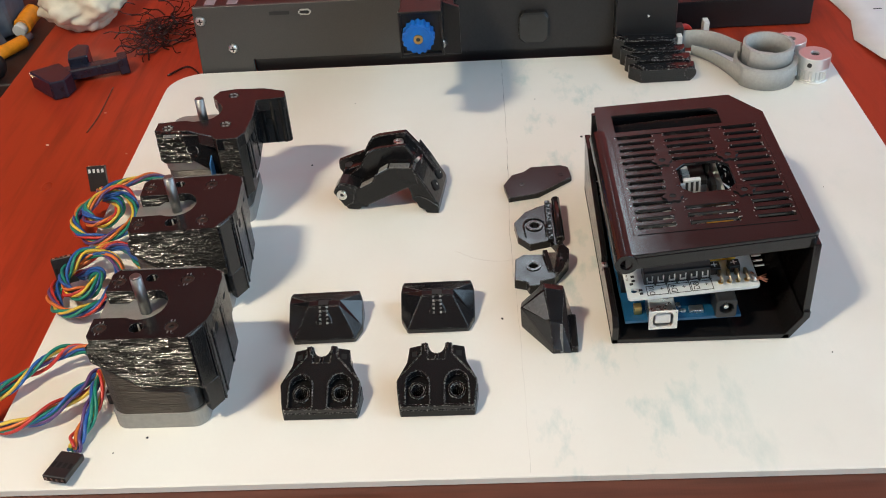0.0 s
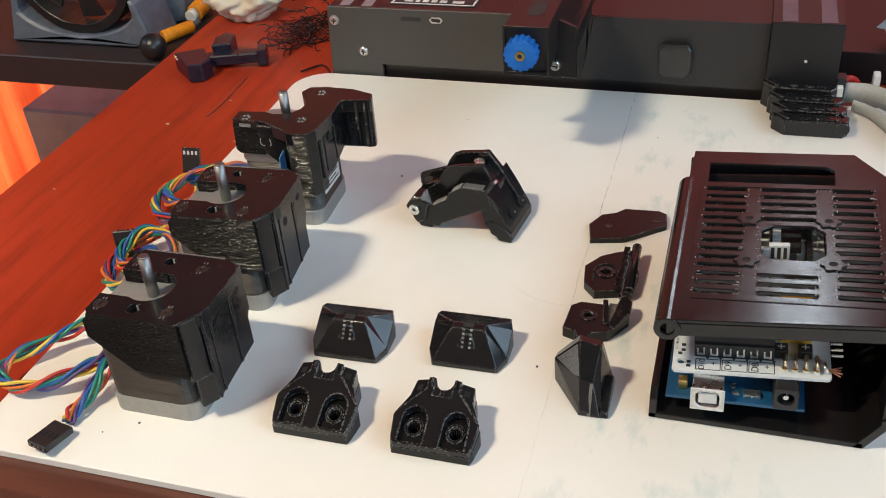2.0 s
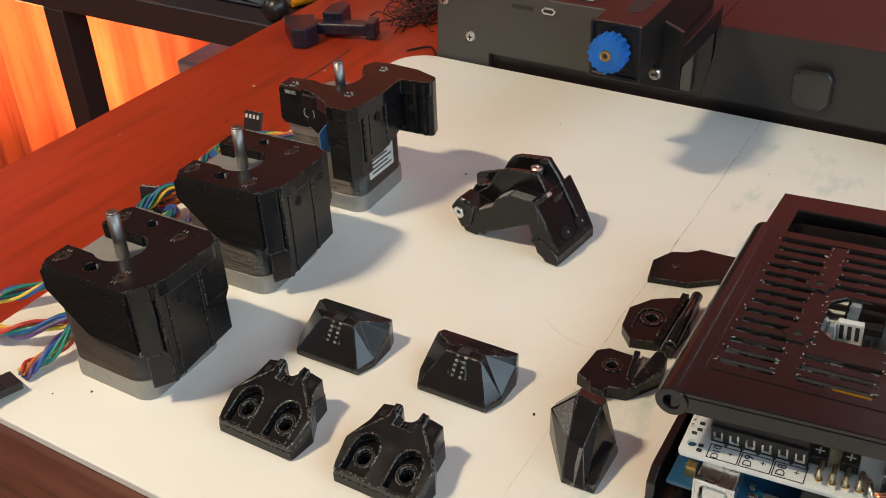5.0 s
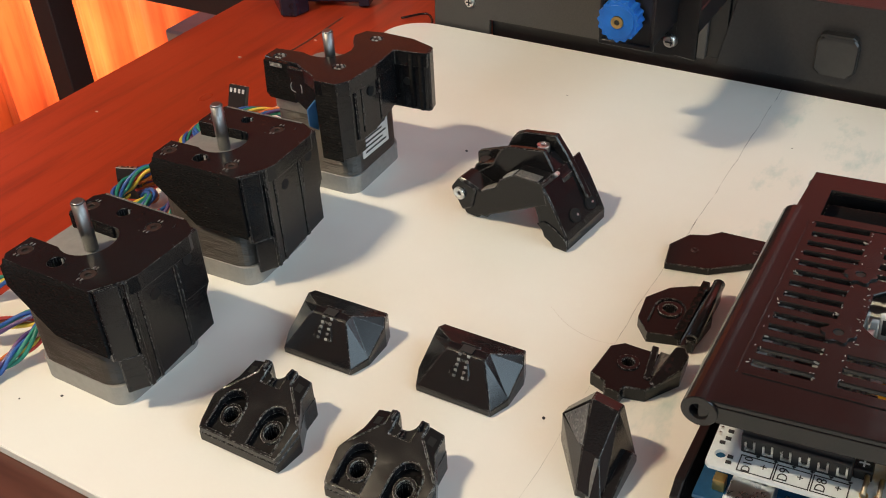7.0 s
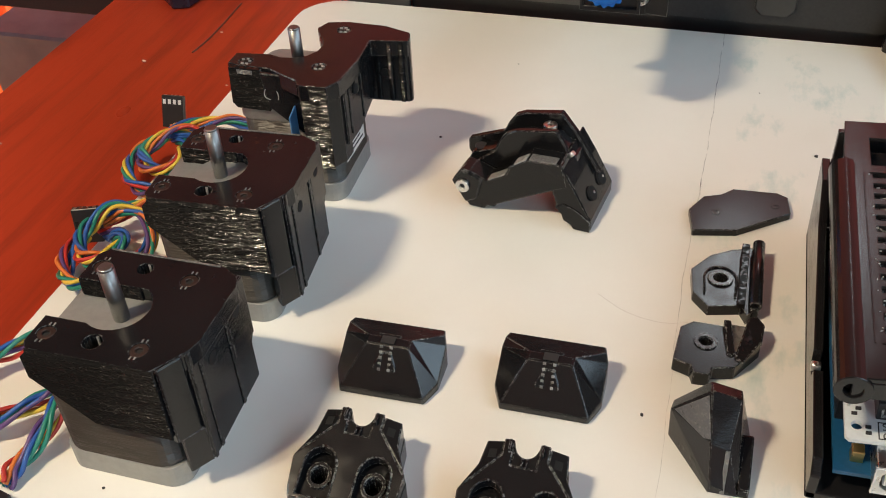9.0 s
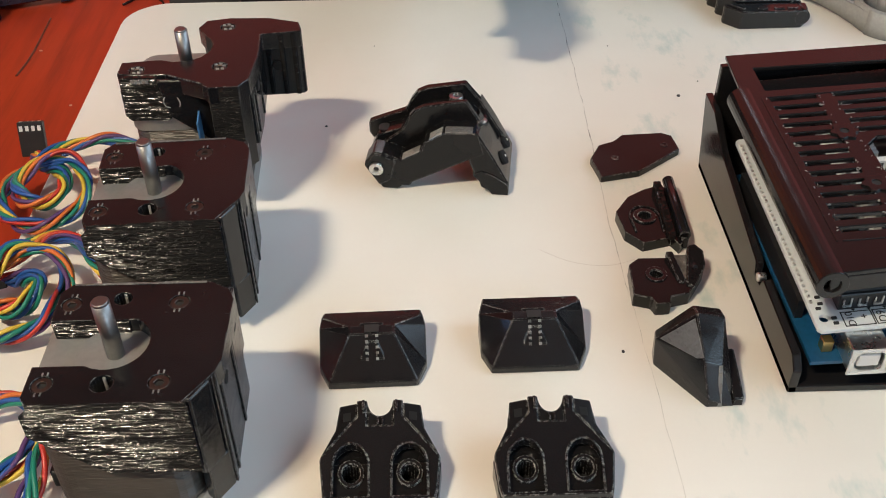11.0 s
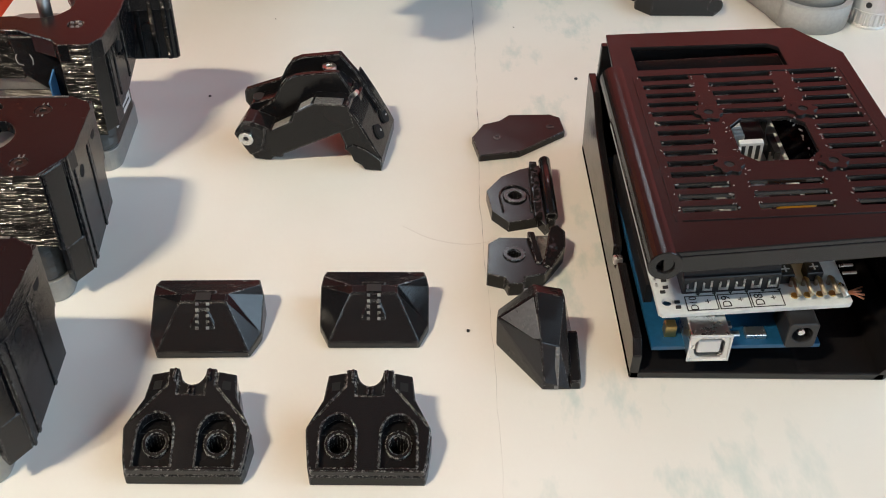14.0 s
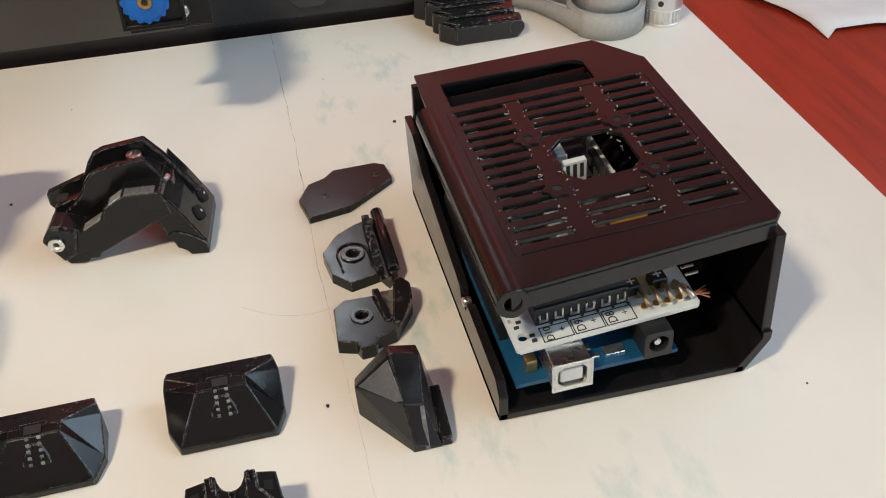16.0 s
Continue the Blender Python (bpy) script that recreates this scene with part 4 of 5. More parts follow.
pts = [(40.4, 362.4, 0), (40.0, 363.8, 11.0), (40.6, 367.4, 11.0), (41.0, 367.6, 0), (51.2, 360.7, 25.3), (51.0, 365.4, 24.4), (60.4, 360.4, 23.8), (60.2, 365.4, 22.6), (52.9, 349.8, 14.0), (58.8, 349.4, 12.6), (54.2, 342.6, 0), (54.3, 343.0, 3.0), (63.0, 342.8, 0), (66.0, 365.4, 0)]
vs = [bm.verts.new(Vector(p) * MM) for p in pts]
bmesh.ops.convex_hull(bm, input=vs)
for v in [v for v in bm.verts if not v.link_faces]:
    bm.verts.remove(v)
ul, tp, bl = (Vector(p) for p in ((40.0, 363.8, 11.0), (51.2, 360.7, 25.3), (52.9, 349.8, 14.0)))
out_n = (tp - ul).cross(bl - ul).normalized()
out_n = -out_n if out_n.x > 0 else out_n
# Pale plate paints the glare on the left facet.
worn = B()
quad = [p + out_n * 0.15 for p in (ul.lerp(bl, 0.06).lerp(tp, 0.06), tp.lerp(bl, 0.08).lerp(ul, 0.06), tp.lerp(bl, 0.92), ul.lerp(bl, 0.86))]
top = [worn.verts.new(p * MM) for p in quad]
low = [worn.verts.new((p - out_n * 2.4) * MM) for p in quad]
worn.faces.new(top)
worn.faces.new(low[::-1])
for k in range(4):
    worn.faces.new((top[k], low[k], low[(k + 1) % 4], top[(k + 1) % 4]))
part("glare_face", worn, PALE_GLARE, t, "rough face painted pale for its glare")
part("faceted_body", bm, BLACK_GLOSS, t, "", 0.3)
# Strip painted pale where the seam sparkles.
part("seam_strip", slab(B(), [[(342.4, 0.6), (349.0, 12.6), (350.4, 12.6), (344.4, 0.6)]], 57.6, 58.9, along_x), SPARKLE, t, "rough seam painted pale for its sparkle")
part("flank", slab(B(), [[(342.9, 0), (365.2, 0), (365.0, 3.2), (360.5, 8.6), (352, 6.2), (343.1, 3.4)]], 62.6, 66.0, along_x), SMOOTH_BLACK, t, "stepped printed flank", 0.4)

# ---- stack of printed slices by the printer tower ----
for k, (x, y, h) in enumerate(((146.5, 606.0, 10.0), (145.5, 616.5, 11.5), (143.5, 626.5, 13.0), (139.5, 637.0, 16.0))):
    t = thing("printed_slice", "black printed stepped slice stacked by the tower", "printed part", "stacked slices", (x, y, 0), 1.0 - k)
    part("body", slab(B(), [[(-22, 1.5), (-15, -6), (18, -6), (21, -2.5), (21.5, 3.5), (-22, 4)]], 0, h), BLACK_GLOSS, t, "", 0.5)
    part("rim", slab(B(), [[(-20, 1.6), (-14.2, -4.2), (-12.4, -4.2), (-17.4, 2.6)]], h, h + 1.2), BLACK_GLOSS, t, "", 0.2)
    part("knuckle", cyl(B(), (17.5, -6.2, h * 0.6), (17.5, 3.0, h * 0.6), 4.2, 16), BLACK_GLOSS, t, "", 0.3)
    for q in (-6, 3, 10):
        part("ridge", box(B(), q, q + 5.5, -3.6, -1.8, h, h + 0.7), BLACK_GLOSS, t, "", 0.2)

# ---- controller case ----
case = thing("controller_case", "open black printed controller case with slotted lid", "electronics case")
part("bottom", slab(B(), [[(82, 348), (164, 348), (164, 462), (156, 483), (96, 483), (82, 477)]], 0, 3), CASE, case, "", 0.4)
part("left_wall", slab(B(), [[(348, 0), (477, 0), (485, 32), (470, 32), (452, 24), (396, 15.5), (394.5, 11), (389, 11), (387.5, 15), (352, 14), (348, 10)]], 82, 85, along_x), CASE, case, "low side wall with a notch", 0.4)
part("side_chamfer", slab(B(), [[(160, 0), (164, 0), (171.6, 12.5), (171.6, 16), (168.4, 16), (168.4, 13.5)]], 348, 461, along_y), CASE, case, "", 0.3)
part("corner_wall", slab(B(), [[(171.6, 461), (157.5, 483), (154.0, 483), (168.4, 460.2)]], 3, 52), CASE, case, "", 0.3)
part("right_wall", slab(B(), [[(349, 14), (461, 14), (461, 51.5), (352, 51.5)]], 168.4, 171.6, along_x), CASE, case, "", 0.4)
part("back_wall", slab(B(), [[(85, 3), (157, 3), (157, 52.0), (85, 46.6)]], 480, 483, along_y), CASE, case, "", 0.3)
part("hinge_knuckle", cyl(B(), (171.8, 395, 46), (171.8, 403, 46), 3.4, 14), CASE, case)
part("latch_screw", cyl(B(), (84.6, 391.5, 12.5), (81.6, 391.5, 12.5), 1.7, 12), SCREW, case, "bright screw in the notch", 0.2)

outer = [(1.0, 0.4), (84.8, 4.6), (86.8, 6.8), (86.8, 110.5), (73.6, 131.4), (1.8, 133.0), (1.0, 110)]
loops = [outer]
window = [(9.8, 104.4), (64.4, 103.4), (64.4, 116.5), (61.0, 119.5), (9.8, 121.6)]
fan = chamfered(47, 56.5, 25, 25, 4.5)
loops += [window, fan]
for k in range(14):
    y = 19.2 + 5.95 * k
    for x0, x1 in ((10.0, 27.0), (33.5, 56.0), (63.5, 80.0)):
        if x0 == 33.5 and 37.0 < y < 72:
            continue
        loops.append([(x0, y), (x1, y), (x1, y + 2.5), (x0, y + 2.5)])
lid = part("lid", slab(B(), loops, 0.9, 2.6), CASE, case, "slotted lid sitting slightly raised on one side", 0.25)
lid.matrix_basis = pose(0.0848, 0.3500, 0.0475, 0, -4.2, 0)
part("window_floor", slab(B(), [[(9, 102.5), (67, 102.5), (67, 123.5), (9, 122.5)]], -5.2, -4.0), BLACK_GLOSS, lid, "sunken rough panel")
part("front_lip", slab(B(), [[(1.0, 0.4), (84.8, 4.6), (84.8, 7.4), (1.0, 3.2)]], -5.5, 1.0), CASE, lid, "", 0.4)
part("right_lip", slab(B(), [[(84.0, 7.2), (86.7, 7.2), (86.7, 110), (84.0, 110)]], -4.0, 1.0), CASE, lid, "", 0.4)
part("hinge_rod", slab(B(), [ring(1.6, -1.8, 5.2, 24), ring(1.6, -1.8, 2.7, 24)], -0.2, 107, along_y), CASE, lid, "round rod along the edge, bored through", 0.3)
part("bore", cyl(B(), (1.6, 3.0, -1.8), (1.6, 105, -1.8), 2.72, 16), INK, lid)
for x, y in ((29.0, 73.0), (61.0, 72.6), (62.0, 41.6), (29.0, 42.0)):
    b = part("fan_boss", slab(B(), [[(x + (4.4 + 0.7 * math.cos(6 * a)) * math.cos(a), y + (4.4 + 0.7 * math.cos(6 * a)) * math.sin(a)) for a in [k * math.pi / 18 for k in range(36)]], ring(x, y, 1.6, 12)], 2.4, 3.3), CASE, lid, "scalloped screw boss")
    part("bore", cyl(B(), (x, y, 2.5), (x, y, 2.9), 1.65, 12), INK, b)
# Pale flecks paint the glints at the slot ends.
fleck_rng = random.Random(31)
bm = B()
for k in range(14):
    y = 19.2 + 5.95 * k
    for x in (10.0, 27.0, 33.5, 56.0, 63.5, 80.0):
        for _ in range(3):
            if fleck_rng.random() < (0.75 if x > 20 else 0.45):
                bx, by, bl = x + fleck_rng.uniform(-1.3, 1.3), y + fleck_rng.uniform(-0.6, 3.2), fleck_rng.uniform(0.25, 0.7)
                ba = fleck_rng.uniform(0, 3.1)
                slab(bm, [[(bx + bl * math.cos(ba), by + bl * math.sin(ba)), (bx - 0.16 * math.sin(ba), by + 0.16 * math.cos(ba)), (bx - bl * math.cos(ba), by - bl * math.sin(ba)), (bx + 0.16 * math.sin(ba), by - 0.16 * math.cos(ba))]], 2.3, 2.78)
part("glint_trim", bm, GLINT, lid, "pale flecks painted as glints at the slot ends")
for x0 in (6.9, 81.6):
    part("seam", box(B(), x0, x0 + 0.5, 15.0, 99.5, 2.5, 2.8), CASE, lid)
for y0 in (17.0, 101.6):
    part("seam", box(B(), 9.0, 79.5, y0 - 2.2, y0 - 1.6, 2.5, 2.85), CASE, lid)

# white shield board, tilted in the case
shield = thing("shield_board", "white driver shield circuit board in the case", "circuit board")
shield.matrix_basis = pose(0.0893, 0.3540, 0.0222, 3.6, -4.6, 1.0)
part("board", slab(B(), [chamfered(30, 50.5, 60, 101, 1.2), ring(3.4, 5.4, 1.6, 14), ring(56, 96, 1.6, 14)], -1.6, 0), PCB_WHITE, shield, "white solder mask", 0.15)
block = part("terminal_block", slab(B(), [[(8.0, 0.05), (17.2, 0.05), (17.2, 9.5), (14.5, 11.8), (10.8, 11.8), (9.4, 7.2), (8.0, 7.0)]], 8.5, 39.0, along_x), CONN_BLACK, shield, "black six-way screw terminal", 0.3)
for k in range(6):
    x = 11.1 + 5.08 * k
    part("cage", slab(B(), [[(x - 1.5, 1.6), (x + 1.5, 1.6), (x + 1.5, 5.6), (x + 0.9, 5.6), (x + 0.9, 2.5), (x - 0.9, 2.5), (x - 0.9, 5.0), (x - 1.5, 5.0)]], 7.6, 8.1, along_y), SCREW, block, "bright wire cage")
    part("tooth", slab(B(), [[(x + 1.9, 7.9), (x + 3.1, 7.9), (x + 2.5, 7.2)]], 0, 0.4), CONN_BLACK, block)
for k, word in enumerate(("D10", "D9", "D8")):
    frame_b = slab(B(), [rib_rect(9.0 + 10.2 * k, 18.9 + 10.2 * k, 0.9, 7.2), rib_rect(9.35 + 10.2 * k, 18.55 + 10.2 * k, 1.25, 6.85)], 0.02, 0.1)
    part("printed_frame", frame_b, INK, shield)
    lettering(word, 4.0 if k else 3.4, INK, shield, pose((11.6 + 10.2 * k) * MM, 4.0 * MM, 0.00012, 0, 0, 90))
    lettering("+", 3.6, INK, shield, pose((16.2 + 10.2 * k) * MM, 4.6 * MM, 0.00012, 0, 0, 90))
for k in range(4):
    pin = tube(B(), [(43 + 3.9 * k, 9.0, 0.2), (43 + 3.9 * k, 9.0, 3.2), (43 + 3.9 * k, 7.6, 4.0), (43 + 3.9 * k, 1.5, 3.6)], 0.75, 6)
    part("power_pin", pin, TIN, shield, "bent solder pin")
    part("solder_pad", slab(B(), [ring(43 + 3.9 * k, 4.6, 1.2, 10)], 0.02, 0.5), BRASS, shield)
for x, y in ((41.5, 12.5), (50.5, 12.8)):
    cap = part("trimmer", box(B(), x - 2.6, x + 2.6, y - 2.6, y + 2.6, 0, 4.0), CONN_BLACK, shield, "black trimmer", 0.3)
    part("dial", slab(B(), [ring(x, y, 1.7, 18)], 4.0, 4.3), CONN_BLACK, cap, "black cross-slot dial")
    part("dial_slot", box(B(), x - 1.4, x + 1.4, y - 0.25, y + 0.25, 4.3, 4.40), LABEL, cap)
    part("dial_slot", box(B(), x - 0.25, x + 0.25, y - 1.4, y + 1.4, 4.3, 4.42), LABEL, cap)
for x, y in ((41, 19), (41, 26.5)):
    part("fuse", box(B(), x, x + 12, y, y + 2.6, 0.2, 20), YELLOW, shield, "yellow resettable fuse", 0.4)
for k in range(9):
    sock = part("white_socket", box(B(), 4.2, 9.6, 20 + 6.15 * k, 24.2 + 6.15 * k, 0.1, 20.5), LABEL, shield, "white plastic socket", 0.3)
    part("socket_hole", box(B(), 5.2, 8.6, 21.2 + 6.15 * k, 22.0 + 6.15 * k, 20.4, 20.56), INK, sock)
for k in range(4):
    part("white_socket", box(B(), 22.0 + (k % 2), 26.0, 20 + 6.15 * k, 23.4 + 6.15 * k, 0.1, 19.5), LABEL, shield, "white plastic socket", 0.3)
for y in (34, 66, 84):
    for x in (8, 41):
        drv = part("driver_socket", box(B(), x, x + 2.4, y, y + 11, 0, 8), CONN_BLACK, shield, "", 0.2)
        part("driver_socket", box(B(), x + 11, x + 13.4, y, y + 11, 0, 8), CONN_BLACK, shield, "", 0.2)
for y in (31, 49, 67, 84):
    for x in (11.5, 36.5):
        if x > 30 and y in (49,):
            continue
        mod = part("driver_module", box(B(), x, x + 13, y, y + 15, 8.05, 11.5), CONN_BLACK, shield, "black driver module", 0.2)
        for k in range(6):
            part("module_pin", box(B(), x + 1.2 + 0.2 * (k % 2), x + 4.6, y + 1.0 + 2.3 * k, y + 2.3 + 2.3 * k, 11.5, 14.5), LABEL, mod)
part("driver_board", box(B(), 36, 47, 42, 60, 8.3, 9.6), CONN_BLACK, shield, "black driver board", 0.1)
for k in range(4):
    part("print_bar", box(B(), 37.2, 45.5 - 2 * (k % 2), 44 + 3.6 * k, 45.3 + 3.6 * k, 9.6, 9.68), LABEL, shield)
blocks = random.Random(17)
for k in range(14):
    x0, y0 = 27.0 + 3.3 * (k % 3) + blocks.uniform(0, 0.6), 42 + 4.2 * (k // 3) + blocks.uniform(0, 0.8)
    part("connector_post", box(B(), x0, x0 + blocks.uniform(1.4, 2.8), y0, y0 + blocks.uniform(1.6, 3.2), 0.1, blocks.uniform(15, 21)), LABEL if k % 4 else SCREW, shield, "pale connector post", 0.2)
part("connector_bar", box(B(), 36.2, 44.5, 58, 60.4, 0.1, 19), LABEL, shield, "pale connector bar", 0.2)
for k in range(3):
    part("bar_slot", box(B(), 37.0 + 2.5 * k, 38.4 + 2.5 * k, 57.96, 58.04, 12, 18), INK, shield)
for k in range(8):
    for x in (30.2, 47.5):
        part("pin", box(B(), x - 0.3, x + 0.3, 44.4 + 2 * k, 45.0 + 2 * k, 7.5, 14), SCREW, shield)
for k in range(34):
    part("header_pin", box(B(), 0.9, 1.7, 12 + 2.54 * k, 12.9 + 2.54 * k, 0, 0.9), SCREW, shield)
for k in range(3):
    part("side_pin", box(B(), 60.2, 64.5, 12 + 3.4 * k, 12.7 + 3.4 * k, 0.6, 1.3), SCREW, shield)
for k, (x, y) in enumerate(((3.2, 11), (3.2, 14), (5.6, 2.2), (5.6, 4.4), (2, 9))):
    part("chip_resistor", box(B(), x, x + 1.6, y, y + 0.9, 0, 0.6), INK, shield)
strand = metal_mat("bare_copper", (0.62, 0.26, 0.15), 0.35)
for k in range(6):
    part("copper_strand", tube(B(), [(57.6, 3.4, 1.2), (60.2, 2.6 + 0.3 * k, 1.6), (63.0 + 0.4 * (k % 3), 0.8 + 0.9 * k, 1.0 + 0.7 * (k % 2))], 0.28, 5), strand, shield, "frayed copper strand")
part("solder_blob", tube(B(), [(57.2, 8.5, 0.8), (57.4, 5.5, 2.4), (58.2, 2.2, 1.2)], 0.9, 7), SCREW, shield, "bright soldered joint")

mega = thing("control_board", "blue microcontroller board under the white shield", "circuit board")
mega.matrix_basis = pose(0.0880, 0.3505, 0.0118, 1.0, -1.9, 0.5)
part("board", slab(B(), [[(0, 0), (53, 0), (53, 99), (50, 101.5), (0, 101.5)]], -1.6, 0), PCB_BLUE, mega, "blue solder mask", 0.15)
usb = part("usb_socket", slab(B(), [rib_rect(10.4, 22.4, -1.0, 9.2), chamfered(16.4, 4.1, 9.0, 7.8, 1.6)], -4.8, 10, along_y), SCREW, mega, "square metal usb socket", 0.25)
part("usb_back", box(B(), 11, 22, 2.0, 10, -0.6, 9.0), LABEL, usb)
part("usb_tongue", box(B(), 12.8, 20.0, -4.2, 2.0, 1.2, 6.6), LABEL, usb, "white plastic tongue", 0.4)
part("usb_flange", slab(B(), [rib_rect(9.9, 22.9, -1.4, 9.6), rib_rect(10.5, 22.3, -0.7, 8.9)], -5.2, -4.4, along_y), LABEL, usb, "", 0.1)
jack = part("power_jack", slab(B(), [chamfered(45.6, 5.2, 9.4, 10.4, 0.8), ring(45.6, 5.6, 3.2, 18)], -1.6, 11, along_y), CONN_BLACK, mega, "black barrel jack", 0.3)
part("jack_back", box(B(), 41.5, 49.5, 3.0, 10.8, 0.3, 10), INK, jack)
part("jack_pin", cyl(B(), (45.6, 3.2, 5.6), (45.6, -0.6, 5.6), 1.1, 12), SCREW, jack, "bright centre pin")
for x, y, w, h, z in ((25.5, 3.4, 3, 2, 1.0), (30, 2.4, 6.5, 4, 1.8), (4.6, 4.0, 3.6, 3.6, 4.5), (24.8, 7, 2, 3, 1)):
    part("component", box(B(), x, x + w, y, y + h, 0, z), SCREW if z < 2.5 else BRASS, mega, "", 0.2)
part("chip", box(B(), 18, 32, 40, 54, 0, 1.6), CONN_BLACK, mega, "", 0.2)
for x in (0.8, 49.6):
    part("header", box(B(), x, x + 2.5, 20, 92, 0, 8.0), CONN_BLACK, mega)

# ---- belt coil and pulleys ----
def ribbon(bm, pts, thick, z0, z1):
    """An upright band along points in plan; z0 and z1 may be lists."""
    p = [Vector((x, y, 0)) for x, y in pts]
    sides = ([], [])
    for i, q in enumerate(p):
        d = (p[min(i + 1, len(p) - 1)] - p[max(i - 1, 0)]).normalized()
        nrm = Vector((-d.y, d.x, 0)) * thick / 2
        a, b = (z0[i], z1[i]) if isinstance(z0, list) else (z0, z1)
        for s, sgn in zip(sides, (1, -1)):
            s.append((bm.verts.new((q + sgn * nrm + Vector((0, 0, a))) * MM), bm.verts.new((q + sgn * nrm + Vector((0, 0, b))) * MM)))
    for i in range(len(p) - 1):
        for s in sides:
            f = bm.faces.new((s[i][0], s[i + 1][0], s[i + 1][1], s[i][1]))
            f.smooth = True
        bm.faces.new((sides[0][i][1], sides[0][i + 1][1], sides[1][i + 1][1], sides[1][i][1]))
        bm.faces.new((sides[0][i][0], sides[0][i + 1][0], sides[1][i + 1][0], sides[1][i][0]))
    for i in (0, -1):
        bm.faces.new((sides[0][i][0], sides[0][i][1], sides[1][i][1], sides[1][i][0]))
    return bm


belt = thing("ribbon_cable", "rolled grey flat ribbon cable with black plugs", "cable")
for z0, r0, turns, off in ((0.2, 20.6, 2.6, 0.0), (9.5, 16.6, 2.2, 2.4)):
    pts, lo = [], []
    for i in range(int(44 * turns)):
        a = math.radians(-150 + 360 * i / 44)
        r = r0 - 1.1 * i / 44
        pts.append((213 + off * 0.6 + r * math.cos(a), 603 + off + r * 1.03 * math.sin(a)))
    part("coil", ribbon(B(), pts, 0.9, z0, z0 + 13.5), BELT, belt, "coil of grey ribbon")
tail = smooth_line([(199, 613, 0), (194, 622, 0), (188, 632, 0), (180, 639, 0), (172, 642, 0), (165, 643, 0)])
part("tail", ribbon(B(), [(p.x, p.y) for p in tail], 0.9, [7.0 - 0.10 * i for i in range(len(tail))], [20.0 - 0.10 * i for i in range(len(tail))]), BELT, belt, "free end of the ribbon")
tail2 = smooth_line([(206, 584, 0), (198, 590, 0), (192, 602, 0), (187, 614, 0), (180, 626, 0), (171, 634, 0)])
part("tail", ribbon(B(), [(p.x, p.y) for p in tail2], 0.9, [0.4 + 0.05 * i for i in range(len(tail2))], [12.5 - 0.08 * i for i in range(len(tail2))]), BELT, belt)
t = thing("ribbon_plug", "small black plug on the ribbon cable's end", "plug")
part("jaw", box(B(), 160.5, 166, 640, 649, 0, 20), CONN_BLACK, t, "", 0.4)
part("jaw", box(B(), 161, 164.5, 634.5, 640, 3, 16), LABEL, t, "pale plastic jaw", 0.4)
t = thing("wire_clip", "red wire end with a white clip", "wire")
part("insulation", tube(B(), smooth_line([(160, 668, -1.6), (163, 655, 8), (168, 656, 13), (174, 660, 9), (178, 664, -1.6)]), 2.2, 8), RED, t)
part("clip", box(B(), 183, 187, 655, 663, -4, 16), LABEL, t, "white plastic clip", 0.4)


def pulley(at, rz):
    t = thing("timing_pulley", "bright aluminium toothed belt pulley", "pulley", "belt pulleys", at, rz)
    teeth = []
    for k in range(20):
        for da, r in ((0, 9.2), (5, 9.2), (7, 8.2), (15, 8.2)):
            a = radians(18 * k + da)
            teeth.append((r * math.cos(a), r * math.sin(a)))
    part("toothed_ring", slab(B(), [teeth], 1.0, 8.2), ALU, t, "toothed ring")
    part("flange", slab(B(), [ring(0, 0, 10.4, 32)], 0, 1.2), ALU, t, "", 0.2)
    part("flange", slab(B(), [ring(0, 0, 10.4, 32)], 8.2, 9.2), ALU, t, "", 0.2)
    part("hub", slab(B(), [ring(0, 0, 10.2, 32), ring(0, 0, 3.0, 20)], 9.2, 17.5), ALU, t, "smooth hub", 0.5)
    part("bore", slab(B(), [ring(0, 0, 3.05, 16)], 9.2, 16.2), INK, t)
    part("grub_screw", cyl(B(), (-5.2, -8.4, 13.2), (-5.6, -9.1, 13.2), 1.5, 12), INK, t, "dark grub screw hole")


pulley((243.5, 598, 0), 0)
pulley((234, 621, 0), 25)

# ---- paper on the table ----
rng = random.Random(4)
bm = B()
grid = []
for j in range(15):
    row = []
    for i in range(10):
        x = 293 + 22 * i + (5 * math.sin(j * 0.9) + rng.uniform(-2, 2) if i == 0 else 0) + max(0, 6 - j) * (4.5 if i == 0 else 2)
        y = 560 + 16 * j + (rng.uniform(-2, 2) if j == 0 else 0) + (6 * math.sin(i * 1.1) if j == 0 else 0)
        row.append(bm.verts.new(Vector((x, y, -3.6 + 2.2 * max(0, math.sin(i * 0.8 + j * 0.5)))) * MM))
    grid.append(row)
for j in range(14):
    for i in range(9):
        bm.faces.new((grid[j][i], grid[j][i + 1], grid[j + 1][i + 1], grid[j + 1][i])).smooth = True
sheet_p = part("paper_sheet", bm, PAPER)
sol = sheet_p.modifiers.new("thickness", "SOLIDIFY")
sol.thickness = 0.0003
tagged(sheet_p, "creased white paper sheet with faint print", "paper")
for x, y, w in ((312, 640, 7), (330, 668, 9), (318, 700, 6), (344, 640, 6), (340, 612, 8)):
    part("print_mark", box(B(), x, x + w, y, y + 1.2, -1.2, -1.0), INK, sheet_p)

# ---- printer at the back ----
printer = thing("printer_base", "black metal desktop printer base behind the board", "printer")
panel = [(-176, -3.8), (-137, -3.8), (-137, 8), (-4, 8), (-4, 49), (-173.5, 49)]
part("front_panel", slab(B(), [panel], 646.5, 649.5, along_y), PANEL, printer, "dark sheet-metal front panel", 0.4)
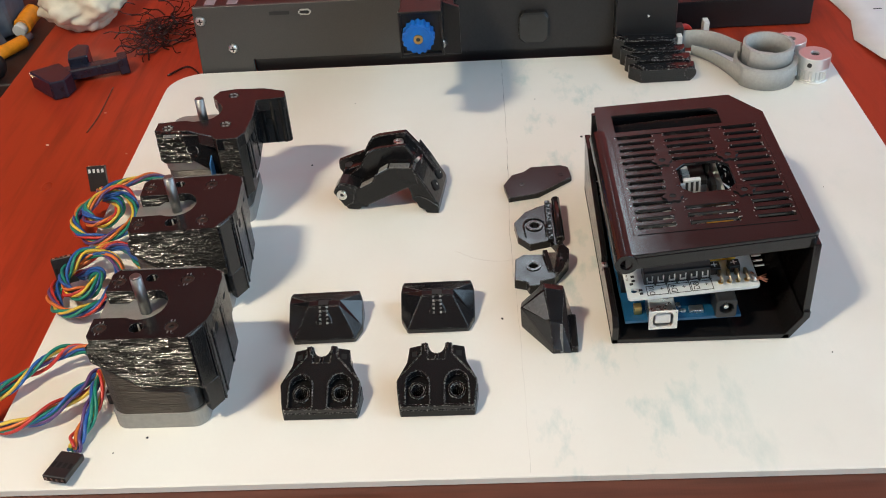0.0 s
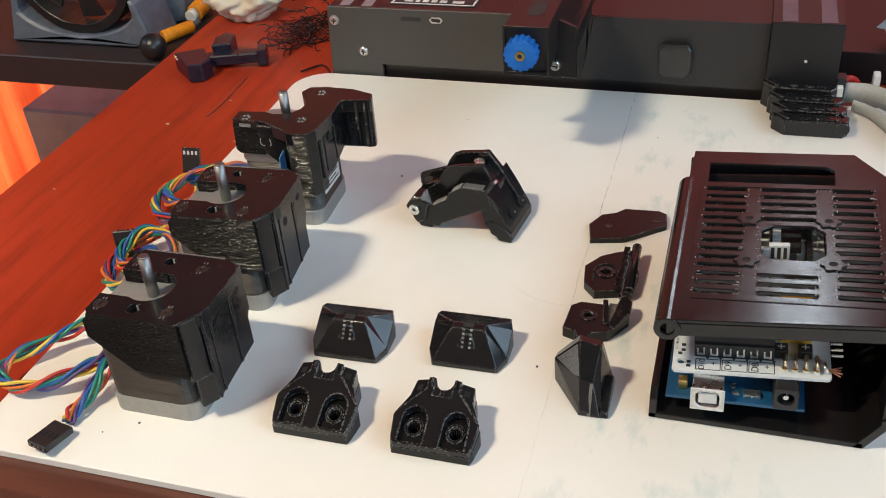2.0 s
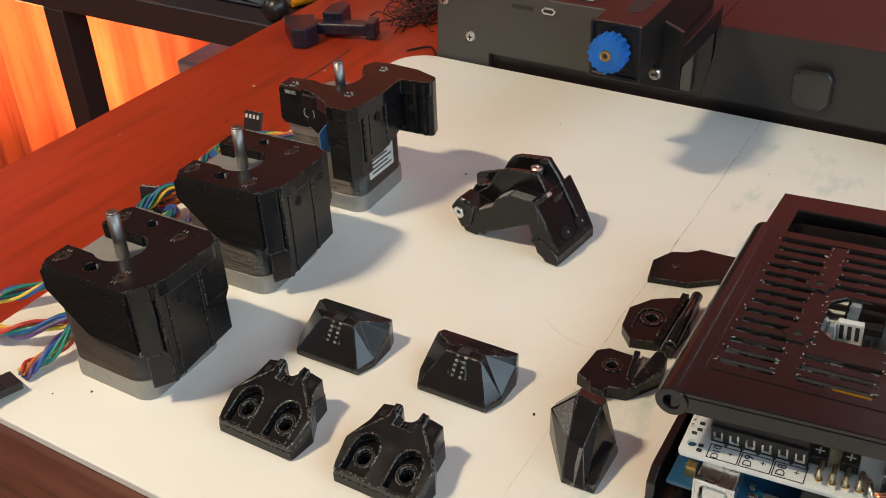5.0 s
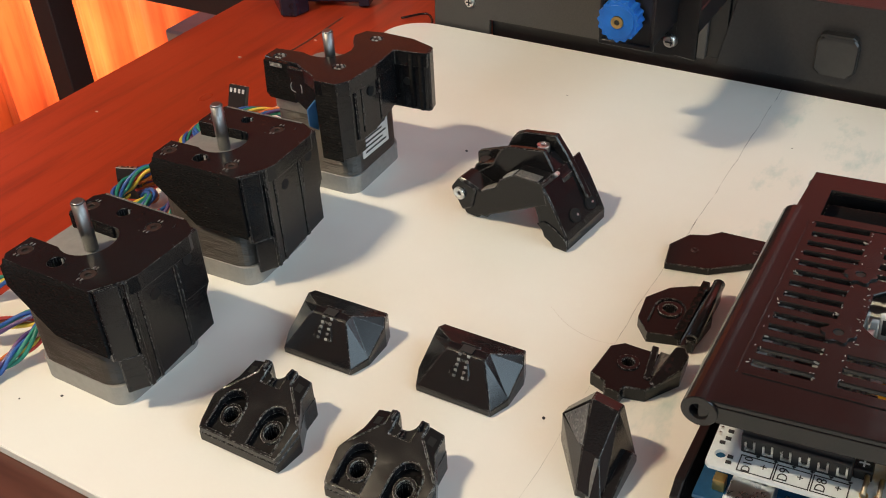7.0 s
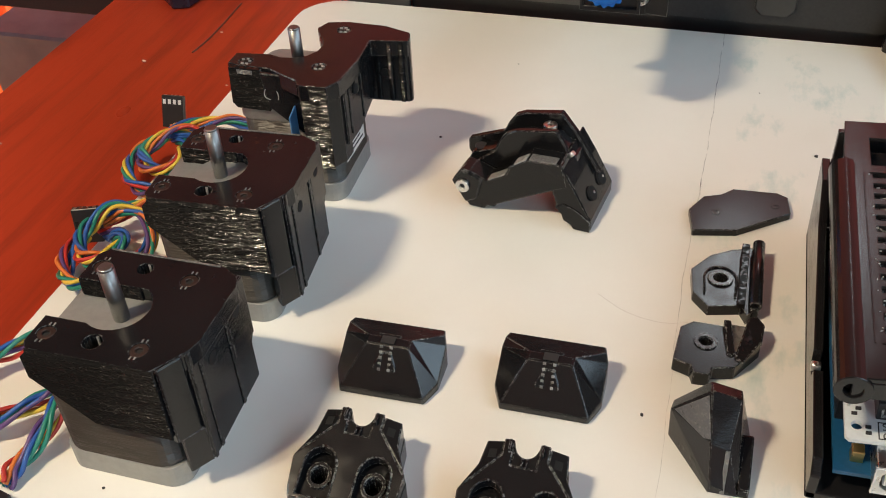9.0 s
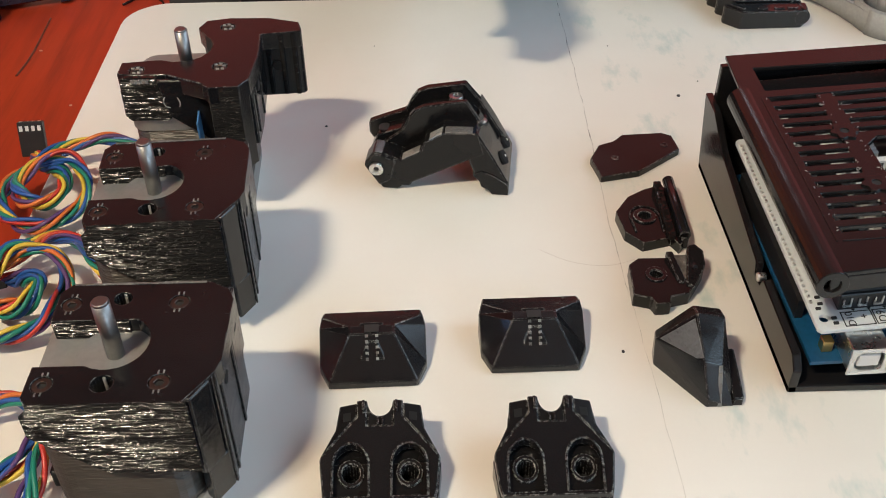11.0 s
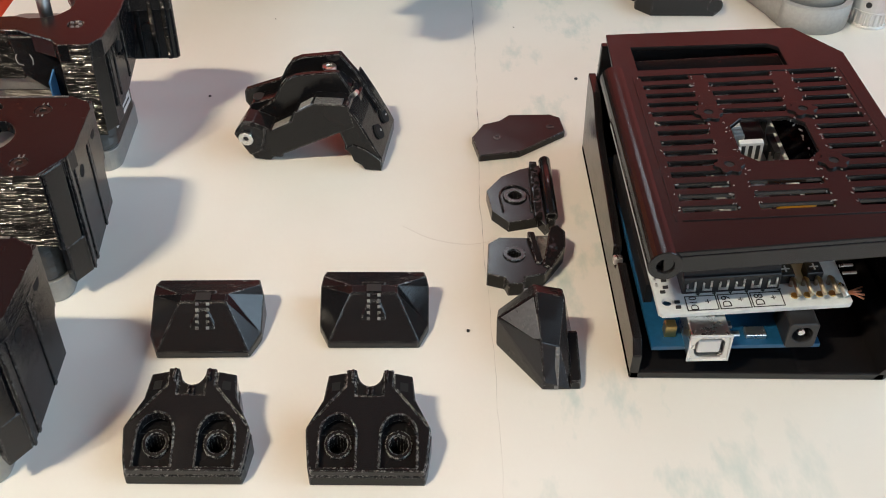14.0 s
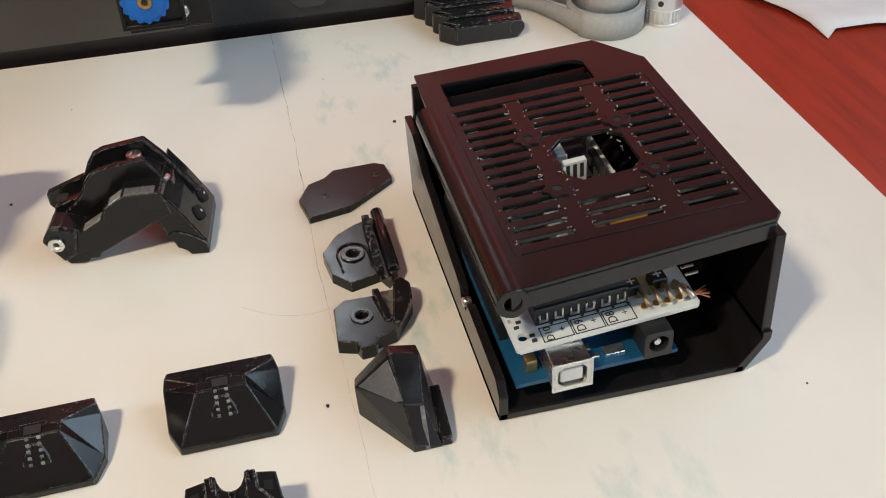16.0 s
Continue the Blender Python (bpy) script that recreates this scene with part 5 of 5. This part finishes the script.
part("housing", slab(B(), [[(-173, 649.5), (6, 649.5), (6, 860), (-173, 860)]], 8, 48.6), STEEL_BLACK, printer, "", 0.6)
for x, z in ((-169.2, 39.2), (-150.0, 17.4)):
    s = part("panel_screw", cyl(B(), (x, 646.6, z), (x, 644.9, z), 3.9, 20, 2.6), SCREW, printer, "bright panel screw", 0.2)
    part("cross_slot", box(B(), x - 1.9, x + 1.9, 644.6, 645.0, z - 0.35, z + 0.35), INK, s)
    part("cross_slot", box(B(), x - 0.35, x + 0.35, 644.6, 645.0, z - 1.9, z + 1.9), INK, s)
# Black box added to darken the shadowed gap under the panel.
part("gap_filler", box(B(), -136.8, 118.8, 650.6, 858, -3.9, 7.8), STEEL_BLACK, printer, "black box darkening the gap under the panel")
part("card_slot", box(B(), -120, -106, 645.9, 646.6, 41.2, 43.6), INK, printer, "dark card slot")
port = slab(B(), [chamfered(-95.3, 42.5, 9, 4.2, 1.6), chamfered(-95.3, 42.5, 7, 2.4, 1.0)], 645.6, 646.6, along_y)
part("usb_port", port, SCREW, printer, "small metal usb port")
part("port_hole", slab(B(), [chamfered(-95.3, 42.5, 7, 2.4, 1.0)], 646.2, 646.7, along_y), INK, printer)
sticker = part("sticker", slab(B(), [rib_rect(-132, -70, 656, 716)], 48.6, 48.9), INK, printer, "black sticker with white border and bars")
part("sticker_border", slab(B(), [rib_rect(-130.5, -71.5, 657.5, 714.5), rib_rect(-129, -73, 659, 713)], 48.9, 49.0), LABEL, sticker)
for k, (x, w) in enumerate(((-122, 6), (-114, 3), (-109, 4), (-103, 4), (-97, 5), (-88, 8))):
    part("printed_bar", box(B(), x, x + w, 661.5, 665.5, 48.9, 49.0), LABEL, sticker)
part("printed_bar", box(B(), -121, -82, 672, 686, 48.9, 49.0), plain("printed_grey", (0.2, 0.2, 0.2), 0.5), sticker)
# Reflections on the top are painted as two grey stripes.
for x0 in (-166, -150):
    part("top_reflection", box(B(), x0, x0 + 7.5, 651, 850, 48.6, 48.75), plain("painted_reflection_grey", (0.22, 0.2, 0.22), 0.4), printer, "grey stripe painted as a reflection")

# belt tensioner reaching out over the board
part("tensioner_box", slab(B(), [[(-20.2, 62), (3.6, 62), (3.6, 88.5), (-20.2, 88.5)]], 534, 648, along_y), STEEL_BLACK, printer, "black tensioner block", 0.6)
part("tensioner_slot", chamf := slab(B(), [chamfered(-7, 560, 9, 22, 3)], 88.4, 88.65), INK, printer, "dark slot")
part("front_lip", slab(B(), [rib_rect(-21, 4.2, 61, 89), rib_rect(-19.5, 2.8, 63, 87.6)], 532.4, 534.2, along_y), STEEL_BLACK, printer, "thin raised lip", 0.2)
part("side_flange", slab(B(), [[(3.6, 46), (13.5, 45), (13.5, 76), (3.6, 80)]], 565, 568, along_y), STEEL_BLACK, printer, "", 0.3)
part("under_flange", slab(B(), [[(-22, 45), (13.5, 45), (13.5, 62), (-22, 62)]], 565.5, 568, along_y), STEEL_BLACK, printer, "", 0.3)
part("support_beam", slab(B(), [[(-16, 50), (9, 50), (9, 62), (-16, 62)]], 568, 648, along_y), STEEL_BLACK, printer, "", 0.5)
s = part("flange_screw", cyl(B(), (1.5, 565, 53.2), (1.5, 562.4, 53.2), 3.6, 18, 2.6), SCREW, printer, "bright flange screw", 0.2)
part("cross_slot", box(B(), -0.2, 3.2, 562.0, 562.5, 52.9, 53.5), INK, s)
knob = part("tension_knob", slab(B(), [[(-9.7 + (8.9 + 0.5 * math.cos(16 * a)) * math.cos(a), 75.6 + (8.9 + 0.5 * math.cos(16 * a)) * math.sin(a)) for a in [k * math.pi / 64 for k in range(128)]]], 525.0, 532.4, along_y), BLUE, printer, "scalloped blue tension knob", 0.3)
part("knob_face", slab(B(), [ring(-9.7, 75.6, 7.4, 40), ring(-9.7, 75.6, 2.8, 20)], 524.4, 525.1, along_y), BLUE, knob, "", 0.3)
part("brass_insert", slab(B(), [ring(-9.7, 75.6, 2.7, 20), ring(-9.7, 75.6, 1.3, 12)], 523.8, 525.4, along_y), BRASS, knob, "brass insert")
part("insert_hole", slab(B(), [ring(-9.7, 75.6, 1.3, 12)], 524.4, 525.2, along_y), INK, knob)

part("centre_plate", slab(B(), [[(2, 6), (119, 5), (119, 49.5), (10, 49.2)]], 648, 650.5, along_y), plain("brushed_grey_plate", (0.027, 0.026, 0.026), 0.45, 0.2, 0.12, 700, 0.1), printer, "grey satin centre plate", 0.4)
part("centre_body", box(B(), 6, 120, 650.5, 860, 12, 49), STEEL_BLACK, printer, "", 0.5)
latch = part("latch", slab(B(), [chamfered(63, 22.8, 20.6, 21.5, 3.2)], 644.4, 648.2, along_y), plain("dark_moulding", (0.03, 0.03, 0.029), 0.3), printer, "square moulded latch", 0.8)
part("latch_lip", slab(B(), [[(53.5, 33.4), (72.5, 33.4), (70, 35.2), (56, 35.2)]], 642.6, 648.2, along_y), RUBBER, latch, "", 0.4)
part("tower", box(B(), 119, 160.5, 640, 860, -3.8, 54), STEEL_BLACK, printer, "black upright block", 0.6)
for x0 in (124.5, 147):
    part("top_strip", box(B(), x0, x0 + 9, 642, 850, 54, 54.3), plain("bright_strip", (0.08, 0.08, 0.1), 0.3), printer, "pale reflecting strip")
part("tower_pin", cyl(B(), (141, 640.2, 30), (141, 639.6, 30), 0.9, 10), SCREW, printer)
part("side_tray", box(B(), 165, 268, 686, 860, -3.8, 17.5), STEEL_BLACK, printer, "low black side tray", 0.6)

# pale blue film crumpled on the tray
rng = random.Random(12)
bm = B()
bmesh.ops.create_icosphere(bm, subdivisions=3, radius=1.0)
for v in bm.verts:
    n = noise.noise(v.co * 2.3) * 0.45 + noise.noise(v.co * 5.1) * 0.25
    v.co = Vector((218 + v.co.x * 26 * (1 + n), 702 + v.co.y * 13 * (1 + n), 30 + v.co.z * 12 * (1 + n))) * MM
tagged(part("plastic_film", bm, PALE_BLUE), "crumpled pale blue plastic film on the tray", "film")
bm = B()
for k in range(9):
    tube(bm, smooth_line([(262 + 4 * k, 715 + 2 * math.sin(k), 22), (285 + 3 * k, 728, 27 + 3 * math.sin(k * 2)), (330 + 2 * k, 738 + 2 * k, 20)]), 2.6, 7)
tagged(part("braided_sleeve", bm, plain("grey_braid", (0.2, 0.21, 0.2), 0.6, 0, 0.4, 900)), "grey braided cable sleeve by the tray", "cable sleeve")

# ---- clutter on the table, left of the printer ----
t = thing("black_clip", "dark navy glossy plastic clip on the table", "clip", "", (-265, 651, -4.0), 20)
part("bar", slab(B(), [[(-20, -5), (28, -5), (30, 0), (28, 5), (-20, 5)]], 3, 11), NAVY, t, "", 1.0)
part("jaw", slab(B(), [[(-36, 2), (-22, -24), (-12, -24), (-6, -14), (-14, 7)]], 0, 14), NAVY, t, "", 1.0)
part("fin", slab(B(), [[(-8, 5), (6, 5), (8, 24), (0, 29), (-7, 20)]], 0, 16), NAVY, t, "", 1.0)
part("tip", slab(B(), [[(26, -7), (33, -6), (33, 7), (26, 7)]], 1, 13), NAVY, t, "", 0.6)

SCRAP = plain("dark_glossy_filament", (0.018, 0.008, 0.008), 0.25)
rng = random.Random(21)
bm = B()
for k in range(90):
    a = rng.uniform(0, 6.28)
    cx, cy = -226 + rng.gauss(0, 11), 722 + rng.gauss(0, 17)
    p = Vector((cx, cy, rng.uniform(-3, 3)))
    line = [p.copy()]
    for _ in range(rng.randint(3, 6)):
        a += rng.uniform(-1.3, 1.3)
        p = p + Vector((math.cos(a) * 6.5, math.sin(a) * 6.5, 0))
        p.z = max(-3.4, min(10, p.z + rng.uniform(-4, 4)))
        line.append(p.copy())
    tube(bm, smooth_line(line, 4), rng.choice((0.3, 0.4, 0.6)), 5)
tagged(part("filament_scraps", bm, SCRAP), "tangle of dark plastic filament scraps", "scraps", kind="stuff")
tagged(part("filament_loop", tube(B(), smooth_line([(-203, 650, -3.2), (-192, 662, -3), (-183, 655, -3), (-180, 646, -3), (-188, 636, -3.2), (-183, 630, -3.2)]), 0.7, 6), SCRAP), "bent dark filament scrap beside the panel", "scraps")

bm = B()
bmesh.ops.create_icosphere(bm, subdivisions=5, radius=1.0)
for v in bm.verts:
    n = 0.22 * noise.noise(v.co * 1.9) + 0.20 * abs(noise.noise(v.co * 3.7)) + 0.03 * noise.noise(v.co * 8)
    v.co = Vector((-292 + v.co.x * 33 * (1 + n), 757 + v.co.y * 33 * (1 + n), 17 + v.co.z * 23 * (1 + n))) * MM
for f in bm.faces:
    f.smooth = True
tagged(part("paper_ball", bm, CLAY), "crumpled cream paper ball on the table", "paper ball")
for x, y, r in ((-262, 560, 1.4), (-205, 545, 0.8), (-290, 470, 0.9), (-235, 600, 1.0)):
    bm = slab(B(), [[(x + r * math.cos(a) * rng.uniform(0.6, 1.3), y + r * 0.6 * math.sin(a)) for a in [k * 0.8 for k in range(8)]]], -4.2, -3.8)
    tagged(part("chip_mark", bm, plain("pale_chip", (0.5, 0.3, 0.22), 0.6)), "small pale chip in the varnish", "crumb", "chips on the table")

# ---- black stand beside the table ----
stand = thing("metal_stand", "black square-tube metal stand beside the table", "stand")
part("front_bar", box(B(), -1100, -336, 690, 718, -51, -25), STAND, stand, "", 1.0)
part("back_bar", box(B(), -1100, -336, 840, 866, -51, -25), STAND, stand, "", 1.0)
part("leg", box(B(), -632, -606, 690.6, 717, -748, -51.2), STAND, stand, "", 1.0)
part("shelf", box(B(), -1098, -338, 718, 840, -35, -26), STAND, stand, "", 1.0)

fan = thing("cooling_fan", "round black fan in a blue-grey cradle", "fan", "", (-440, 744, -25), 0)
arc = [(x, 8 + 34 * (1 - math.sqrt(max(0, 1 - (x / 62) ** 2)))) for x in range(-56, 57, 7)]
part("cradle", slab(B(), [[(-72, 0), (72, 0), (68, 9)] + [(60, 40), (54, 42)] + [(x, y) for x, y in arc[::-1]] + [(-54, 42), (-60, 40), (-68, 9)]], -26, 18, along_y), GREY_PLASTIC, fan, "blue-grey cradle", 2.0)
part("rim", slab(B(), [ring(0, 66, 58, 48), ring(0, 66, 50, 48)], -20, 14, along_y), RUBBER, fan, "black fan rim", 1.0)
part("hub", slab(B(), [ring(0, 66, 17, 32)], -16, 10, along_y), RUBBER, fan, "", 1.0)
for k in range(7):
    a = 2 * math.pi * k / 7
    blade = [(17 * math.cos(a + d), 66 + 17 * math.sin(a + d)) for d in (-0.3, 0.3)] + [(49 * math.cos(a + d), 66 + 49 * math.sin(a + d)) for d in (0.55, 0.1)]
    part("blade", slab(B(), [blade], -6, -3, along_y), RUBBER, fan)
bm = B()
bmesh.ops.create_uvsphere(bm, u_segments=28, v_segments=18, radius=11.0 * MM)
bmesh.ops.translate(bm, verts=bm.verts[:], vec=Vector((-357.5, 700.5, -14.0)) * MM)
for f in bm.faces:
    f.smooth = True
knob_b = part("ball_knob", bm, RUBBER)
tagged(knob_b, "shiny black ball knob on the stand", "knob")
t = thing("yellow_tool", "yellow plastic tool handle on the stand", "tool")
part("handle", tube(B(), smooth_line([(-368, 732, -20), (-363, 741, -19.6), (-358, 750, -19.6), (-355, 758, -20)]), 5.6, 10), ORANGE, t, "yellow handle")
part("blade", tube(B(), [(-355, 758, -20), (-352, 768, -20)], 3.0, 8), GREY_PLASTIC, t)
t = thing("blue_box", "blue-grey plastic box on the stand", "box")
part("body", slab(B(), [chamfered(-398, 800, 50, 60, 12)], -25.8, 14), GREY_PLASTIC, t, "", 2.0)
t = thing("orange_cap", "orange plastic cap with a pale tip on the stand", "cap")
part("body", tube(B(), smooth_line([(-364, 782, -18), (-363, 792, -16), (-362, 806, -15)]), 7.5, 12), ORANGE, t)
part("tip", tube(B(), [(-365, 775, -19), (-364, 782, -18)], 5.5, 12), LABEL, t, "pale tip")
t = thing("grey_crate", "grey plastic crate on the floor behind the stand", "crate")
part("body", box(B(), -705, -470, 905, 1100, -750, -200), plain("dull_grey_crate", (0.34, 0.31, 0.33), 0.6, 0, 0.12, 30), t, "", 3.0)
t = thing("floor_lamp", "glowing warm floor lamp behind the stand", "lamp")
glow = material("warm_bulb", (1, 0.8, 0.5), 0.4)
principled(glow).inputs["Emission Color"].default_value = (1.0, 0.66, 0.33, 1)
principled(glow).inputs["Emission Strength"].default_value = 9
bm = B()
bmesh.ops.create_uvsphere(bm, u_segments=20, v_segments=14, radius=0.045)
bmesh.ops.translate(bm, verts=bm.verts[:], vec=(-1.16, 0.88, -0.40))
bulb = part("bulb", bm, glow, t, "glowing bulb")
bulb.visible_shadow = False
part("pole", cyl(B(), (-1160, 880, -748), (-1160, 880, -440), 10, 14), STEEL_BLACK, t)
part("foot", cyl(B(), (-1160, 880, -750), (-1160, 880, -735), 110, 32), STEEL_BLACK, t)
